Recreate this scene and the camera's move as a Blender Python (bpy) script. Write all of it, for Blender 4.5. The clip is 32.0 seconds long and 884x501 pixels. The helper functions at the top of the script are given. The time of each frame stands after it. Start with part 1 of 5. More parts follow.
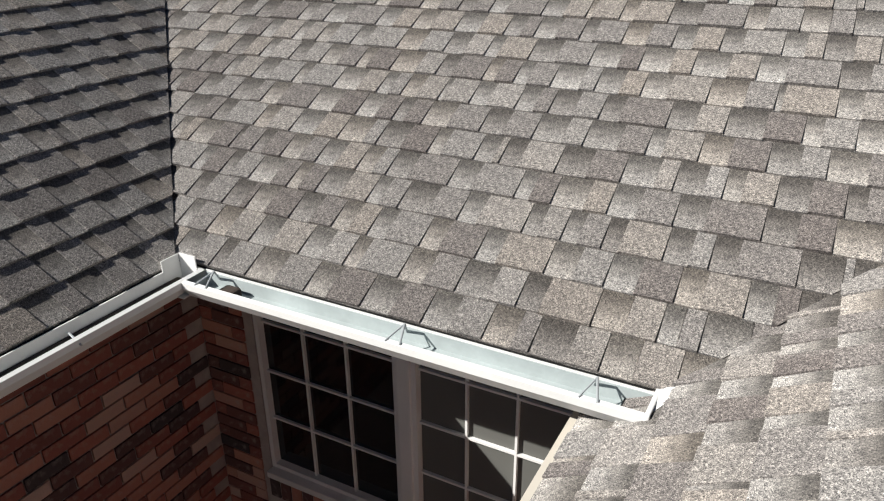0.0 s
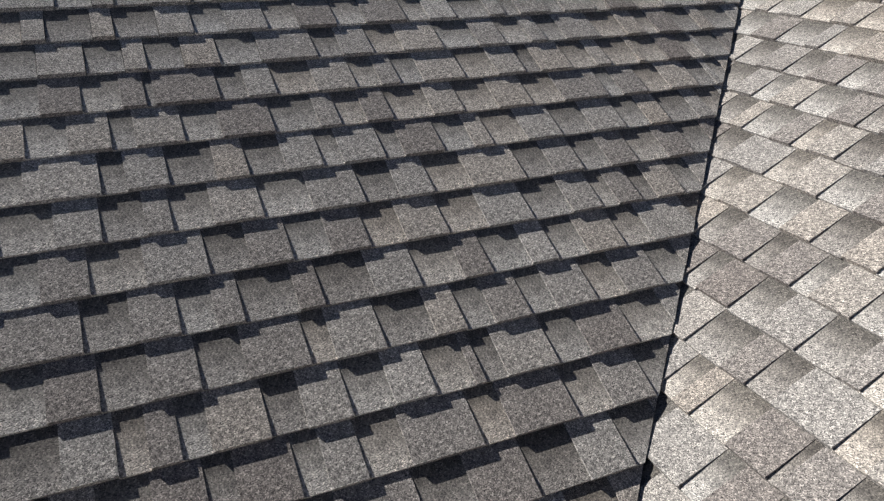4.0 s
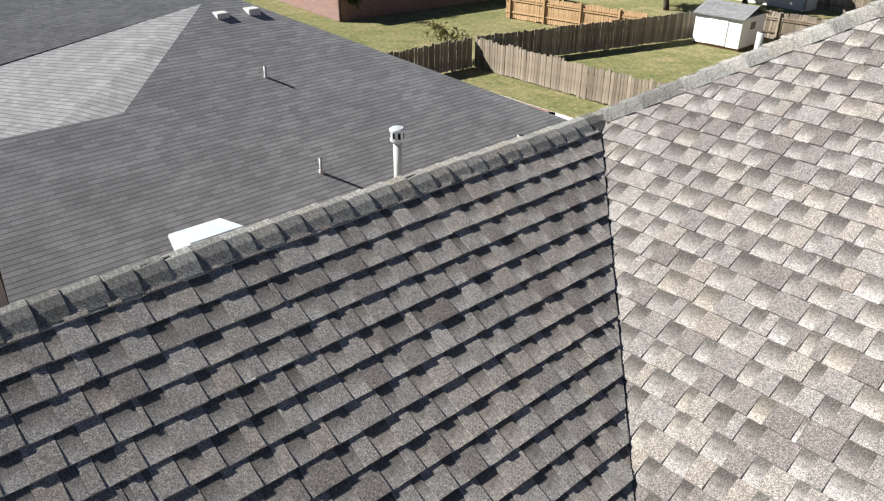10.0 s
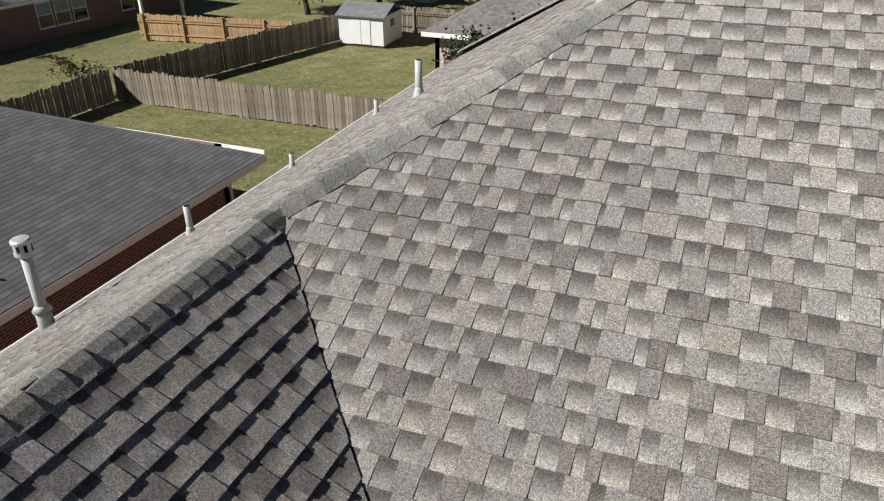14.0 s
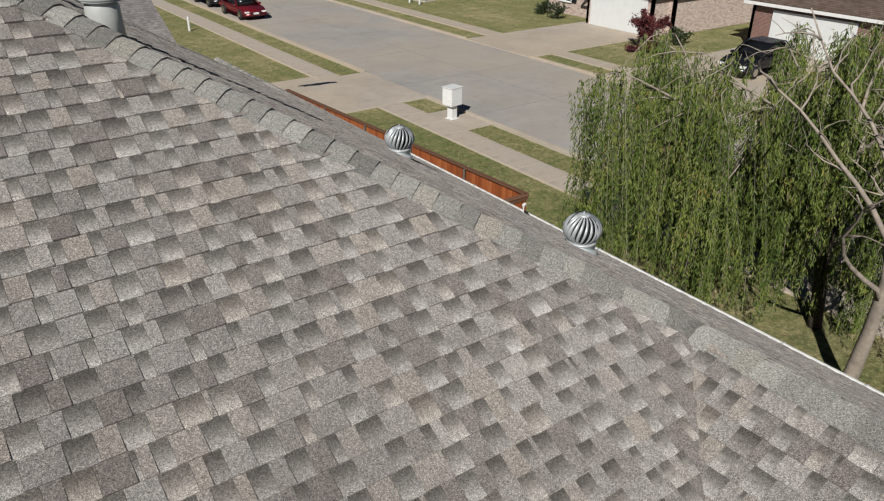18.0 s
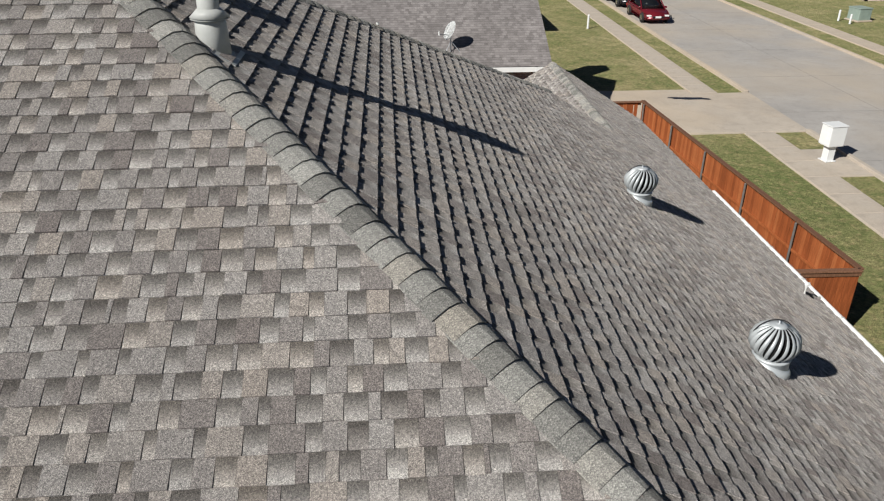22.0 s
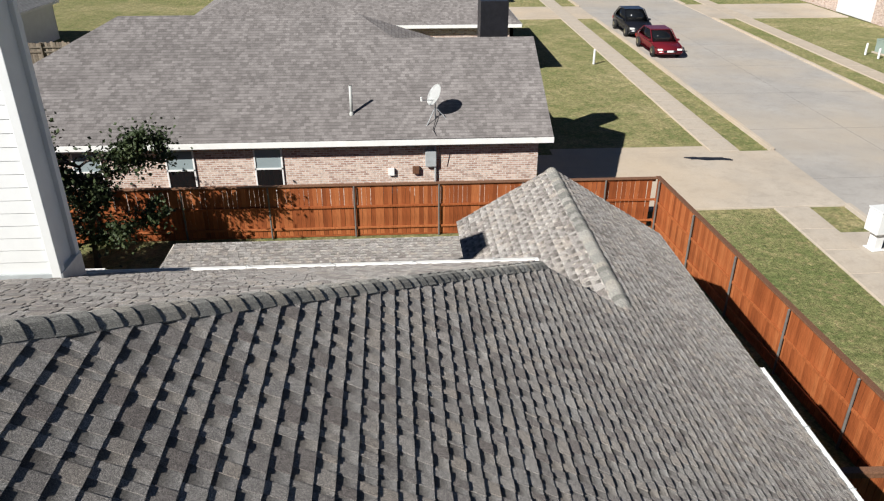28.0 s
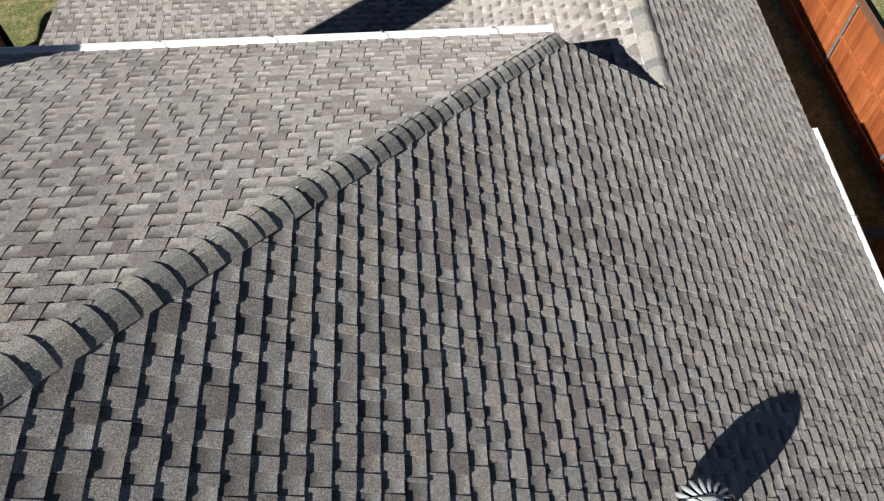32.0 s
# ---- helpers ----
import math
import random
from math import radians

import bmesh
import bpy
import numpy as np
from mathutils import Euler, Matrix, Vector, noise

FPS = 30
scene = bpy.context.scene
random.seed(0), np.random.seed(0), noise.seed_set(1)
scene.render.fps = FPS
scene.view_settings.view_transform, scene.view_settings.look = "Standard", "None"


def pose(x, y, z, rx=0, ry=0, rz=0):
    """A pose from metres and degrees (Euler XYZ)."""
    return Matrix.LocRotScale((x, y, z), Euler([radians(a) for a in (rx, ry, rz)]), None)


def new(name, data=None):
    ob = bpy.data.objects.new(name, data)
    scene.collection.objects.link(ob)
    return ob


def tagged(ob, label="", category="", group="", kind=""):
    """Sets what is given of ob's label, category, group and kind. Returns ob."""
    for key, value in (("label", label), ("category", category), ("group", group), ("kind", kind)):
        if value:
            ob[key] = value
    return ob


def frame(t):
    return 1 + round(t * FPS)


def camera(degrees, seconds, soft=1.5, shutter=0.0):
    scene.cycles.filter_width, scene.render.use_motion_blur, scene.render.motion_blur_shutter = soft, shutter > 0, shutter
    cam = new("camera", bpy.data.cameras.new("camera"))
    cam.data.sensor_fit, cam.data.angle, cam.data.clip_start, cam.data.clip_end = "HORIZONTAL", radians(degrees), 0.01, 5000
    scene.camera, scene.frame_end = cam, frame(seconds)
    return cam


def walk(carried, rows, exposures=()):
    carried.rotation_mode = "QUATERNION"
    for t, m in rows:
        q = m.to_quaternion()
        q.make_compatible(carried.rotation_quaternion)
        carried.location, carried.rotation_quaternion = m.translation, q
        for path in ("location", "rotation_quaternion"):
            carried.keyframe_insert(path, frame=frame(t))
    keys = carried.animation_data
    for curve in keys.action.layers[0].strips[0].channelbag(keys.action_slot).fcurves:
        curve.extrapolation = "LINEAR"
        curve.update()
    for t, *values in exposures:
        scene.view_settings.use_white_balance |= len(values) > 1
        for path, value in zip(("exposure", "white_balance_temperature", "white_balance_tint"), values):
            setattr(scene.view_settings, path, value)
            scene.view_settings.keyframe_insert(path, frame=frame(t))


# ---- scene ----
# ---------- camera ----------
H = 6.08                      # height of the upper eaves over the ground
PATH = [
    (0.0, (2.169, -1.836, 7.336), -28.40, -25.31, -0.57),
    (0.5, (2.139, -1.823, 7.336), -30.14, -25.21, -0.49),
    (1.0, (2.089, -1.763, 7.348), -31.41, -25.15, -0.57),
    (1.5, (2.005, -1.663, 7.399), -37.53, -25.54, -0.21),
    (2.0, (1.888, -1.493, 7.422), -44.42, -25.59, 0.12),
    (2.5, (1.726, -1.247, 7.451), -52.87, -25.35, 0.42),
    (3.0, (1.436, -0.977, 7.426), -60.97, -25.09, 0.77),
    (3.5, (1.079, -0.772, 7.456), -66.16, -25.20, 0.65),
    (4.0, (0.703, -0.650, 7.469), -66.15, -25.12, 0.33),
    (4.5, (0.363, -0.567, 7.492), -66.70, -25.21, -0.21),
    (6.5, (1.002, -2.017, 8.438), -63.07, -27.65, 0.81),
    (7.0, (0.928, -1.934, 8.444), -63.25, -27.84, 0.79),
    (7.5, (0.706, -1.863, 8.583), -63.17, -28.56, 0.91),
    (8.0, (0.522, -1.801, 9.036), -63.45, -28.65, 0.52),
    (8.5, (0.473, -1.791, 9.273), -63.45, -28.83, 0.41),
    (9.0, (0.459, -1.729, 9.352), -61.29, -28.82, 0.45),
    (9.5, (0.490, -1.669, 9.322), -53.08, -28.83, 0.47),
    (10.0, (0.516, -1.623, 9.311), -48.24, -28.83, 0.38),
    (10.5, (0.517, -1.602, 9.302), -44.48, -28.84, 0.26),
    (11.0, (0.500, -1.596, 9.298), -40.09, -28.84, 0.09),
    (11.5, (0.454, -1.576, 9.272), -32.99, -28.75, 0.45),
    (12.0, (0.386, -1.525, 9.256), -26.99, -28.78, 0.43),
    (12.5, (0.242, -1.327, 9.191), -23.34, -28.83, 0.35),
    (13.0, (0.063, -0.989, 9.140), -22.54, -28.89, 0.09),
    (13.5, (-0.124, -0.606, 9.270), -22.72, -29.12, -0.54),
    (15.5, (-0.201, -1.118, 9.873), -7.35, -26.14, 3.18),
    (16.0, (-0.197, -1.184, 9.847), 6.44, -26.47, 2.21),
    (16.5, (-0.203, -1.432, 9.818), 15.91, -25.93, 1.00),
    (17.0, (-0.384, -1.989, 9.872), 23.98, -25.32, 0.45),
    (17.5, (-0.171, -1.585, 9.780), 30.60, -26.10, 0.34),
    (18.0, (0.112, -0.504, 9.577), 35.90, -27.35, 0.41),
    (18.5, (0.250, -0.167, 9.515), 37.96, -27.89, -0.28),
    (19.0, (0.356, -0.093, 9.569), 37.09, -27.83, -0.51),
    (19.5, (0.567, -0.190, 9.618), 23.68, -27.72, -0.38),
    (20.0, (0.958, -0.302, 9.657), 22.19, -27.70, -0.19),
    (20.5, (1.422, -0.405, 9.701), 19.06, -27.71, -0.08),
    (21.0, (1.922, -0.518, 9.729), 14.25, -27.64, -0.08),
    (21.5, (2.271, -0.588, 9.733), 6.15, -27.55, -0.06),
    (22.0, (2.428, -0.609, 9.758), 4.11, -27.60, 0.07),
    (22.5, (2.539, -0.584, 9.777), 4.11, -27.63, 0.13),
    (23.0, (2.622, -0.410, 9.832), 4.12, -27.64, 0.23),
    (23.5, (2.714, -0.091, 9.944), 4.09, -27.63, 0.25),
    (24.0, (2.818, 0.335, 10.031), 4.02, -27.62, 0.22),
    (24.5, (2.880, 0.869, 10.120), 4.00, -27.58, 0.24),
    (25.0, (2.906, 1.365, 10.220), 4.01, -27.54, 0.20),
    (25.5, (2.944, 1.874, 10.320), 3.99, -27.52, 0.13),
    (26.0, (3.004, 2.435, 10.415), 4.03, -27.46, 0.23),
    (26.5, (3.094, 2.885, 10.543), 4.00, -27.44, 0.21),
    (28.5, (3.571, 4.640, 10.767), 3.69, -27.34, 0.12),
    (29.0, (3.643, 5.069, 10.820), 3.66, -27.30, 0.14),
    (29.5, (3.706, 5.474, 10.877), 3.62, -27.27, 0.15),
    (30.0, (3.750, 5.842, 10.914), 3.58, -28.55, 0.02),
    (30.5, (3.791, 6.232, 10.926), 3.58, -35.71, -0.10),
    (31.0, (3.839, 6.621, 10.950), 3.51, -43.15, -0.20),
    (31.5, (3.883, 6.953, 11.005), 3.43, -50.40, -0.22),
    (32.0, (3.924, 7.254, 11.058), 3.21, -57.70, -0.15),
]


def eye_pose(p, yaw, pitch, lean):
    return pose(p[0], p[1], p[2], 90 + pitch, 0, -yaw) @ pose(0, 0, 0, 0, 0, lean)


EXPOSURES = ((0.0, 0.6), (1.0, 0.68), (2.0, 0.8), (3.0, 1.02), (4.5, 1.38), (6.5, 1.8), (9.0, 1.55), (11.0, 1.2), (13.5, 0.65), (16.0, 0.38), (18.0, 0.02), (20.0, 0.1), (22.0, 0.34), (24.0, 0.62), (26.0, 0.75), (30.0, 0.61), (31.0, 0.64), (32.0, 1.0))
cam = camera(61.5, 32.0, soft=1.2)
walk(cam, [(t, eye_pose(p, a, b, c)) for t, p, a, b, c in PATH],
     exposures=EXPOSURES)

# ---------- light ----------
SUN = Vector((-0.607, -0.523, 0.599))          # towards the sun: low in the south-west
world = bpy.data.worlds.new("sky")
scene.world = world
world.use_nodes = True
wn = world.node_tree
sky = wn.nodes.new("ShaderNodeTexSky")
sky.sky_type = 'NISHITA'
sky.sun_disc = False
sky.sun_elevation = math.asin(SUN.z)
sky.sun_rotation = math.atan2(SUN.x, SUN.y)
sky.air_density, sky.dust_density, sky.ozone_density = 0.32, 0.0, 1.0
wn.nodes["Background"].inputs[1].default_value = 0.05
wn.links.new(sky.outputs[0], wn.nodes["Background"].inputs[0])
sun_data = bpy.data.lights.new("sun", 'SUN')
sun_data.energy, sun_data.angle, sun_data.color = 5.0, radians(0.5), (1.0, 0.972, 0.925)
sun_ob = new("sun", sun_data)
sun_ob.rotation_euler = SUN.to_track_quat("Z", "Y").to_euler()
scene.view_settings.exposure = 0.0


# ---------- materials ----------
class Nodes:
    """Short hand for building a node material."""

    def __init__(self, name, rough=0.8, metal=0.0, spec=0.3, fuzz=0.0):
        self.mat = bpy.data.materials.new(name)
        self.mat.use_nodes = True
        self.t = self.mat.node_tree
        self.b = self.t.nodes["Principled BSDF"]
        self.b.inputs["Roughness"].default_value = rough
        self.b.inputs["Metallic"].default_value = metal
        self.b.inputs["Specular IOR Level"].default_value = spec
        self.b.inputs["Diffuse Roughness"].default_value = fuzz

    def add(self, kind, **inputs):
        n = self.t.nodes.new(kind)
        for k, v in inputs.items():
            n.inputs[k.replace("_", " ")].default_value = v
        return n

    def link(self, a, b):
        self.t.links.new(a, b)

    def coord(self, which="Object"):
        return self.add("ShaderNodeTexCoord").outputs[which]

    def noise(self, scale, detail=4, rough=0.6, vec=None, which="Object"):
        n = self.add("ShaderNodeTexNoise", Scale=scale, Detail=detail, Roughness=rough)
        self.link(vec or self.coord(which), n.inputs["Vector"])
        return n.outputs[0]

    def ramp(self, fac, stops):
        n = self.add("ShaderNodeValToRGB")
        r = n.color_ramp
        while len(r.elements) < len(stops):
            r.elements.new(0.5)
        for e, (p, c) in zip(r.elements, stops):
            e.position, e.color = p, (*c, 1)
        self.link(fac, n.inputs[0])
        return n.outputs[0]

    def mix(self, a, b, fac, mode='MIX'):
        n = self.t.nodes.new("ShaderNodeMix")
        n.data_type, n.blend_type = 'RGBA', mode
        for k, v in ((0, fac), (6, a), (7, b)):
            if hasattr(v, "is_output"):
                self.link(v, n.inputs[k])
            else:
                n.inputs[k].default_value = v if k == 0 else (*v, 1)
        return n.outputs[2]

    def math(self, op, a, b=0.0):
        n = self.t.nodes.new("ShaderNodeMath")
        n.operation = op
        for k, v in ((0, a), (1, b)):
            if hasattr(v, "is_output"):
                self.link(v, n.inputs[k])
            else:
                n.inputs[k].default_value = v
        return n.outputs[0]

    def bump(self, height, strength=0.3, dist=0.01):
        n = self.add("ShaderNodeBump", Strength=strength, Distance=dist)
        self.link(height, n.inputs["Height"])
        self.link(n.outputs[0], self.b.inputs["Normal"])

    def colour(self, c):
        if hasattr(c, "is_output"):
            self.link(c, self.b.inputs["Base Color"])
        else:
            self.b.inputs["Base Color"].default_value = (*c, 1)

    def lot(self):
        """A chance value for each piece, loose or joined."""
        o = self.add("ShaderNodeObjectInfo").outputs["Random"]
        g = self.add("ShaderNodeNewGeometry").outputs["Random Per Island"]
        return self.math('FRACT', self.math('ADD', o, g))


def paint(name, c, rough=0.6, spread=0.12, scale=3.0, metal=0.0, bump=0.15, fine=60.0, spec=0.3):
    n = Nodes(name, rough, metal, spec)
    big, small = n.noise(scale, 5), n.noise(fine, 4)
    lo, hi = [v * (1 - spread) for v in c], [min(1, v * (1 + spread)) for v in c]
    col = n.ramp(big, [(0.3, lo), (0.7, hi)])
    col = n.mix(col, tuple(v * (1 - spread) for v in c), n.math('MULTIPLY', small, 0.5))
    n.colour(col)
    n.bump(small, bump, 0.004)
    return n.mat


def shingle_material(name, dark, light, band):
    """Mineral granules, a tone for each piece, and the darker granule band: a shadow line coloured into the laminated
    strips.
    """
    n = Nodes(name, 0.92, 0.0, 0.15, 0.7)
    lot = n.lot()
    tone = n.ramp(lot, [(0.0, dark), (0.3, [a * .5 + b * .5 for a, b in zip(dark, light)]), (0.6, light),
                        (0.85, [light[0] * 1.02, light[1] * 0.96, light[2] * 0.9]), (1.0, [v * 1.14 for v in light])])
    blotch = n.noise(1.1, 5, 0.65)
    tone = n.mix(tone, [v * 0.72 for v in dark], n.math('MULTIPLY', n.ramp(blotch, [(0.45, (0, 0, 0)), (0.75, (1, 1, 1))]), 0.35))
    cells = n.add("ShaderNodeTexVoronoi", Scale=410.0)
    n.link(n.coord(), cells.inputs["Vector"])
    sep = n.add("ShaderNodeSeparateColor")
    n.link(cells.outputs["Color"], sep.inputs[0])
    grain = sep.outputs[0]
    tone = n.mix(tone, n.ramp(grain, [(0.0, (0.28, 0.28, 0.29)), (0.3, (0.74, 0.74, 0.74)), (0.75, (1.17, 1.16, 1.14)), (1.0, (2.15, 2.12, 2.08))]), 1.0, 'MULTIPLY')
    clump = n.add("ShaderNodeTexVoronoi", Scale=140.0)
    n.link(n.coord(), clump.inputs["Vector"])
    part_of = n.add("ShaderNodeSeparateColor")
    n.link(clump.outputs["Color"], part_of.inputs[0])
    tone = n.mix(tone, n.ramp(part_of.outputs[1], [(0.0, (0.76, 0.76, 0.77)), (1.0, (1.24, 1.24, 1.23))]), 1.0, 'MULTIPLY')
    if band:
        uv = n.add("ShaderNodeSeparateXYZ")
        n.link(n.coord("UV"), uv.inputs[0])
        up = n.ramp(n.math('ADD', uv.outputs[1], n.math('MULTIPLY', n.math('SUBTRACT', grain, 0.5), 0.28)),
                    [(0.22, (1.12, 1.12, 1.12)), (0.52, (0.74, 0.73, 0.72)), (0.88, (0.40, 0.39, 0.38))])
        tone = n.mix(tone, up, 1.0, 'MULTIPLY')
    n.colour(tone)
    n.bump(n.noise(330.0, 3, 0.8), 0.7, 0.003)
    return n.mat


TAB = shingle_material("shingle_tab", (0.168, 0.150, 0.141), (0.264, 0.252, 0.240), False)
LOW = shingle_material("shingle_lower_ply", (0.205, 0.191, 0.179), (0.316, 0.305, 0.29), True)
CAP = shingle_material("ridge_cap_shingle", (0.135, 0.133, 0.124), (0.262, 0.26, 0.243), False)
DECK = paint("roof_felt", (0.03, 0.03, 0.03), 0.9)
WHITE = paint("white_painted_metal", (0.74, 0.74, 0.72), 0.45, 0.08)
TRIM = paint("cream_painted_trim", (0.62, 0.57, 0.49), 0.55, 0.1)
SIDING = paint("white_lap_siding", (0.66, 0.67, 0.66), 0.55, 0.06, 2.0)
ZINC = paint("galvanised_steel", (0.46, 0.49, 0.50), 0.42, 0.15, 6.0, 0.25)
GREYPIPE = paint("grey_painted_pipe", (0.42, 0.43, 0.41), 0.5, 0.15, 6.0)
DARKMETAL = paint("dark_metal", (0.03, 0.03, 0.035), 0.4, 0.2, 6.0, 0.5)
# Near-black: the shade inside hollow vents and the room, put into colour.
SHADEBLACK = paint("opening_shade", (0.008, 0.008, 0.008), 0.9)


def brick_wall_material(name, a, b, mortar, scale=1.0, uv=True):
    n = Nodes(name, 0.85)
    t = n.add("ShaderNodeTexBrick", Scale=1.0, Mortar_Size=0.012, Brick_Width=0.21 * scale, Row_Height=0.075 * scale, Bias=0.0)
    n.link(n.coord("UV"), t.inputs["Vector"])
    t.inputs["Color1"].default_value, t.inputs["Color2"].default_value, t.inputs["Mortar"].default_value = (*a, 1), (*b, 1), (*mortar, 1)
    col = n.mix(t.outputs[0], (0.05, 0.035, 0.03), n.math('MULTIPLY', n.ramp(n.noise(9.0, 4), [(0.5, (0, 0, 0)), (0.7, (1, 1, 1))]), 0.35))
    n.colour(col)
    n.bump(n.math('SUBTRACT', n.math('MULTIPLY', n.noise(70.0), 0.3), t.outputs[1]), 0.6, 0.01)
    return n.mat


REDWALL = brick_wall_material("red_brick_wall", (0.24, 0.075, 0.05), (0.13, 0.05, 0.04), (0.30, 0.27, 0.24))
TANWALL = brick_wall_material("tan_pink_brick_wall", (0.62, 0.48, 0.40), (0.33, 0.195, 0.15), (0.58, 0.54, 0.49))
MORTAR = paint("mortar", (0.42, 0.37, 0.34), 0.95, 0.2, 12.0)
nb = Nodes("single_brick", 0.88)
bl = nb.lot()
nb.colour(nb.mix(nb.ramp(bl, [(0.0, (0.07, 0.055, 0.055)), (0.25, (0.21, 0.085, 0.07)), (0.55, (0.37, 0.135, 0.10)), (0.82, (0.45, 0.21, 0.155)), (1.0, (0.55, 0.40, 0.33))]),
                 (0.42, 0.36, 0.31), nb.math('MULTIPLY', nb.ramp(nb.noise(22.0, 5), [(0.55, (0, 0, 0)), (0.75, (1, 1, 1))]), 0.5)))
nb.bump(nb.noise(90.0), 0.6, 0.006)
BRICK = nb.mat


def far_roof_material(name, dark, light, width=0.3, row=0.143, joint=0.35):
    """Courses with a shadow line painted dark along the lower edge, and a tone for each tab."""
    n = Nodes(name, 0.92, 0, 0.15, 0.5)
    t = n.add("ShaderNodeTexBrick", Scale=1.0, Mortar_Size=0.0, Brick_Width=width, Row_Height=row, Bias=0.0)
    t.offset = 0.37
    n.link(n.coord("UV"), t.inputs["Vector"])
    t.inputs["Color1"].default_value, t.inputs["Color2"].default_value = (*dark, 1), (*light, 1)
    sep = n.add("ShaderNodeSeparateXYZ")
    n.link(n.coord("UV"), sep.inputs[0])
    step = n.math('FRACT', n.math('ADD', n.math('DIVIDE', sep.outputs[1], row), n.math('MULTIPLY', n.math('SUBTRACT', n.noise(9.0, 3), 0.5), 0.12)))
    edge = n.ramp(step, [(0.0, (joint, joint, joint)), (0.13, (joint * 1.15, joint * 1.15, joint * 1.15)), (0.2, (1, 1, 1)), (1.0, (0.93, 0.93, 0.93))])
    col = n.mix(t.outputs[0], [v * 0.7 for v in dark], n.math('MULTIPLY', n.ramp(n.noise(0.7, 6, 0.65), [(0.4, (0, 0, 0)), (0.7, (1, 1, 1))]), 0.45))
    col = n.mix(col, edge, 1.0, 'MULTIPLY')
    n.colour(n.mix(col, n.ramp(n.noise(45.0, 4, 0.75), [(0.3, (0.5, 0.5, 0.5)), (0.7, (1.4, 1.4, 1.4))]), 0.8, 'MULTIPLY'))
    n.bump(step, 0.4, 0.012)
    return n.mat


GREYROOF = far_roof_material("weathered_grey_shingles", (0.205, 0.208, 0.212), (0.285, 0.288, 0.292), 0.33, 0.143, 0.40)
BROWNROOF = far_roof_material("taupe_shingles", (0.165, 0.151, 0.146), (0.27, 0.25, 0.242), 0.15, 0.143, 0.6)
REDROOF = far_roof_material("brown_shingles", (0.10, 0.07, 0.055), (0.15, 0.11, 0.09))


def ground_material():
    n = Nodes("mown_grass", 0.95, 0, 0.1, 0.3)
    big, mid, fine = n.noise(0.16, 7, 0.7), n.noise(1.3, 7, 0.75), n.noise(16.0, 6, 0.8)
    c = n.ramp(big, [(0.32, (0.135, 0.165, 0.07)), (0.46, (0.205, 0.21, 0.105)), (0.56, (0.28, 0.26, 0.15)), (0.7, (0.38, 0.335, 0.225))])
    c = n.mix(c, (0.115, 0.15, 0.06), n.math('MULTIPLY', n.ramp(mid, [(0.44, (0, 0, 0)), (0.6, (1, 1, 1))]), 0.65))
    c = n.mix(c, (0.34, 0.28, 0.17), n.math('MULTIPLY', n.ramp(n.noise(3.1, 6, 0.75), [(0.52, (0, 0, 0)), (0.64, (1, 1, 1))]), 0.65))
    c = n.mix(c, n.ramp(n.noise(5.5, 7, 0.85), [(0.36, (0.5, 0.5, 0.46)), (0.62, (1.3, 1.27, 1.2))]), 0.9, 'MULTIPLY')
    c = n.mix(c, n.ramp(fine, [(0.3, (0.4, 0.4, 0.36)), (0.65, (1.4, 1.35, 1.25))]), 0.9, 'MULTIPLY')
    n.colour(c)
    n.bump(fine, 0.9, 0.06)
    return n.mat


def concrete_material(name, c):
    n = Nodes(name, 0.9, 0, 0.2)
    col = n.ramp(n.noise(0.35, 6, 0.65), [(0.3, [v * 0.82 for v in c]), (0.7, [v * 1.08 for v in c])])
    col = n.mix(col, [v * 0.7 for v in c], n.math('MULTIPLY', n.ramp(n.noise(1.7, 7, 0.75), [(0.5, (0, 0, 0)), (0.66, (1, 1, 1))]), 0.5))
    col = n.mix(col, [c[0] * 1.12, c[1] * 1.02, c[2] * 0.88], n.math('MULTIPLY', n.ramp(n.noise(0.13, 5, 0.6), [(0.4, (0, 0, 0)), (0.65, (1, 1, 1))]), 0.7))
    col = n.mix(col, n.ramp(n.noise(45.0, 3), [(0.3, (0.85, 0.85, 0.85)), (0.7, (1.1, 1.1, 1.1))]), 1.0, 'MULTIPLY')
    n.colour(col)
    n.bump(n.noise(45.0), 0.25, 0.006)
    return n.mat


GRASS = ground_material()
ROADMAT = concrete_material("street_concrete", (0.37, 0.35, 0.325))
WALKMAT = concrete_material("pale_concrete", (0.45, 0.395, 0.33))


def wood_material(name, stops, gloss=0.6):
    n = Nodes(name, gloss)
    lot = n.lot()
    vec = n.add("ShaderNodeMapping")
    vec.inputs["Scale"].default_value = (14, 14, 0.9)
    n.link(n.coord(), vec.inputs[0])
    g = n.noise(2.5, 6, 0.7, vec.outputs[0])
    col = n.ramp(lot, stops)
    if gloss > 0.85:
        col = n.mix(col, (0.13, 0.075, 0.045), n.math('MULTIPLY', n.ramp(n.noise(0.55, 5, 0.7), [(0.42, (0, 0, 0)), (0.62, (1, 1, 1))]), 0.6))
    col = n.mix(col, n.ramp(g, [(0.3, (0.5, 0.46, 0.42)), (0.62, (1.15, 1.12, 1.1))]), 0.9, 'MULTIPLY')
    n.colour(col)
    n.bump(g, 0.3, 0.004)
    return n.mat


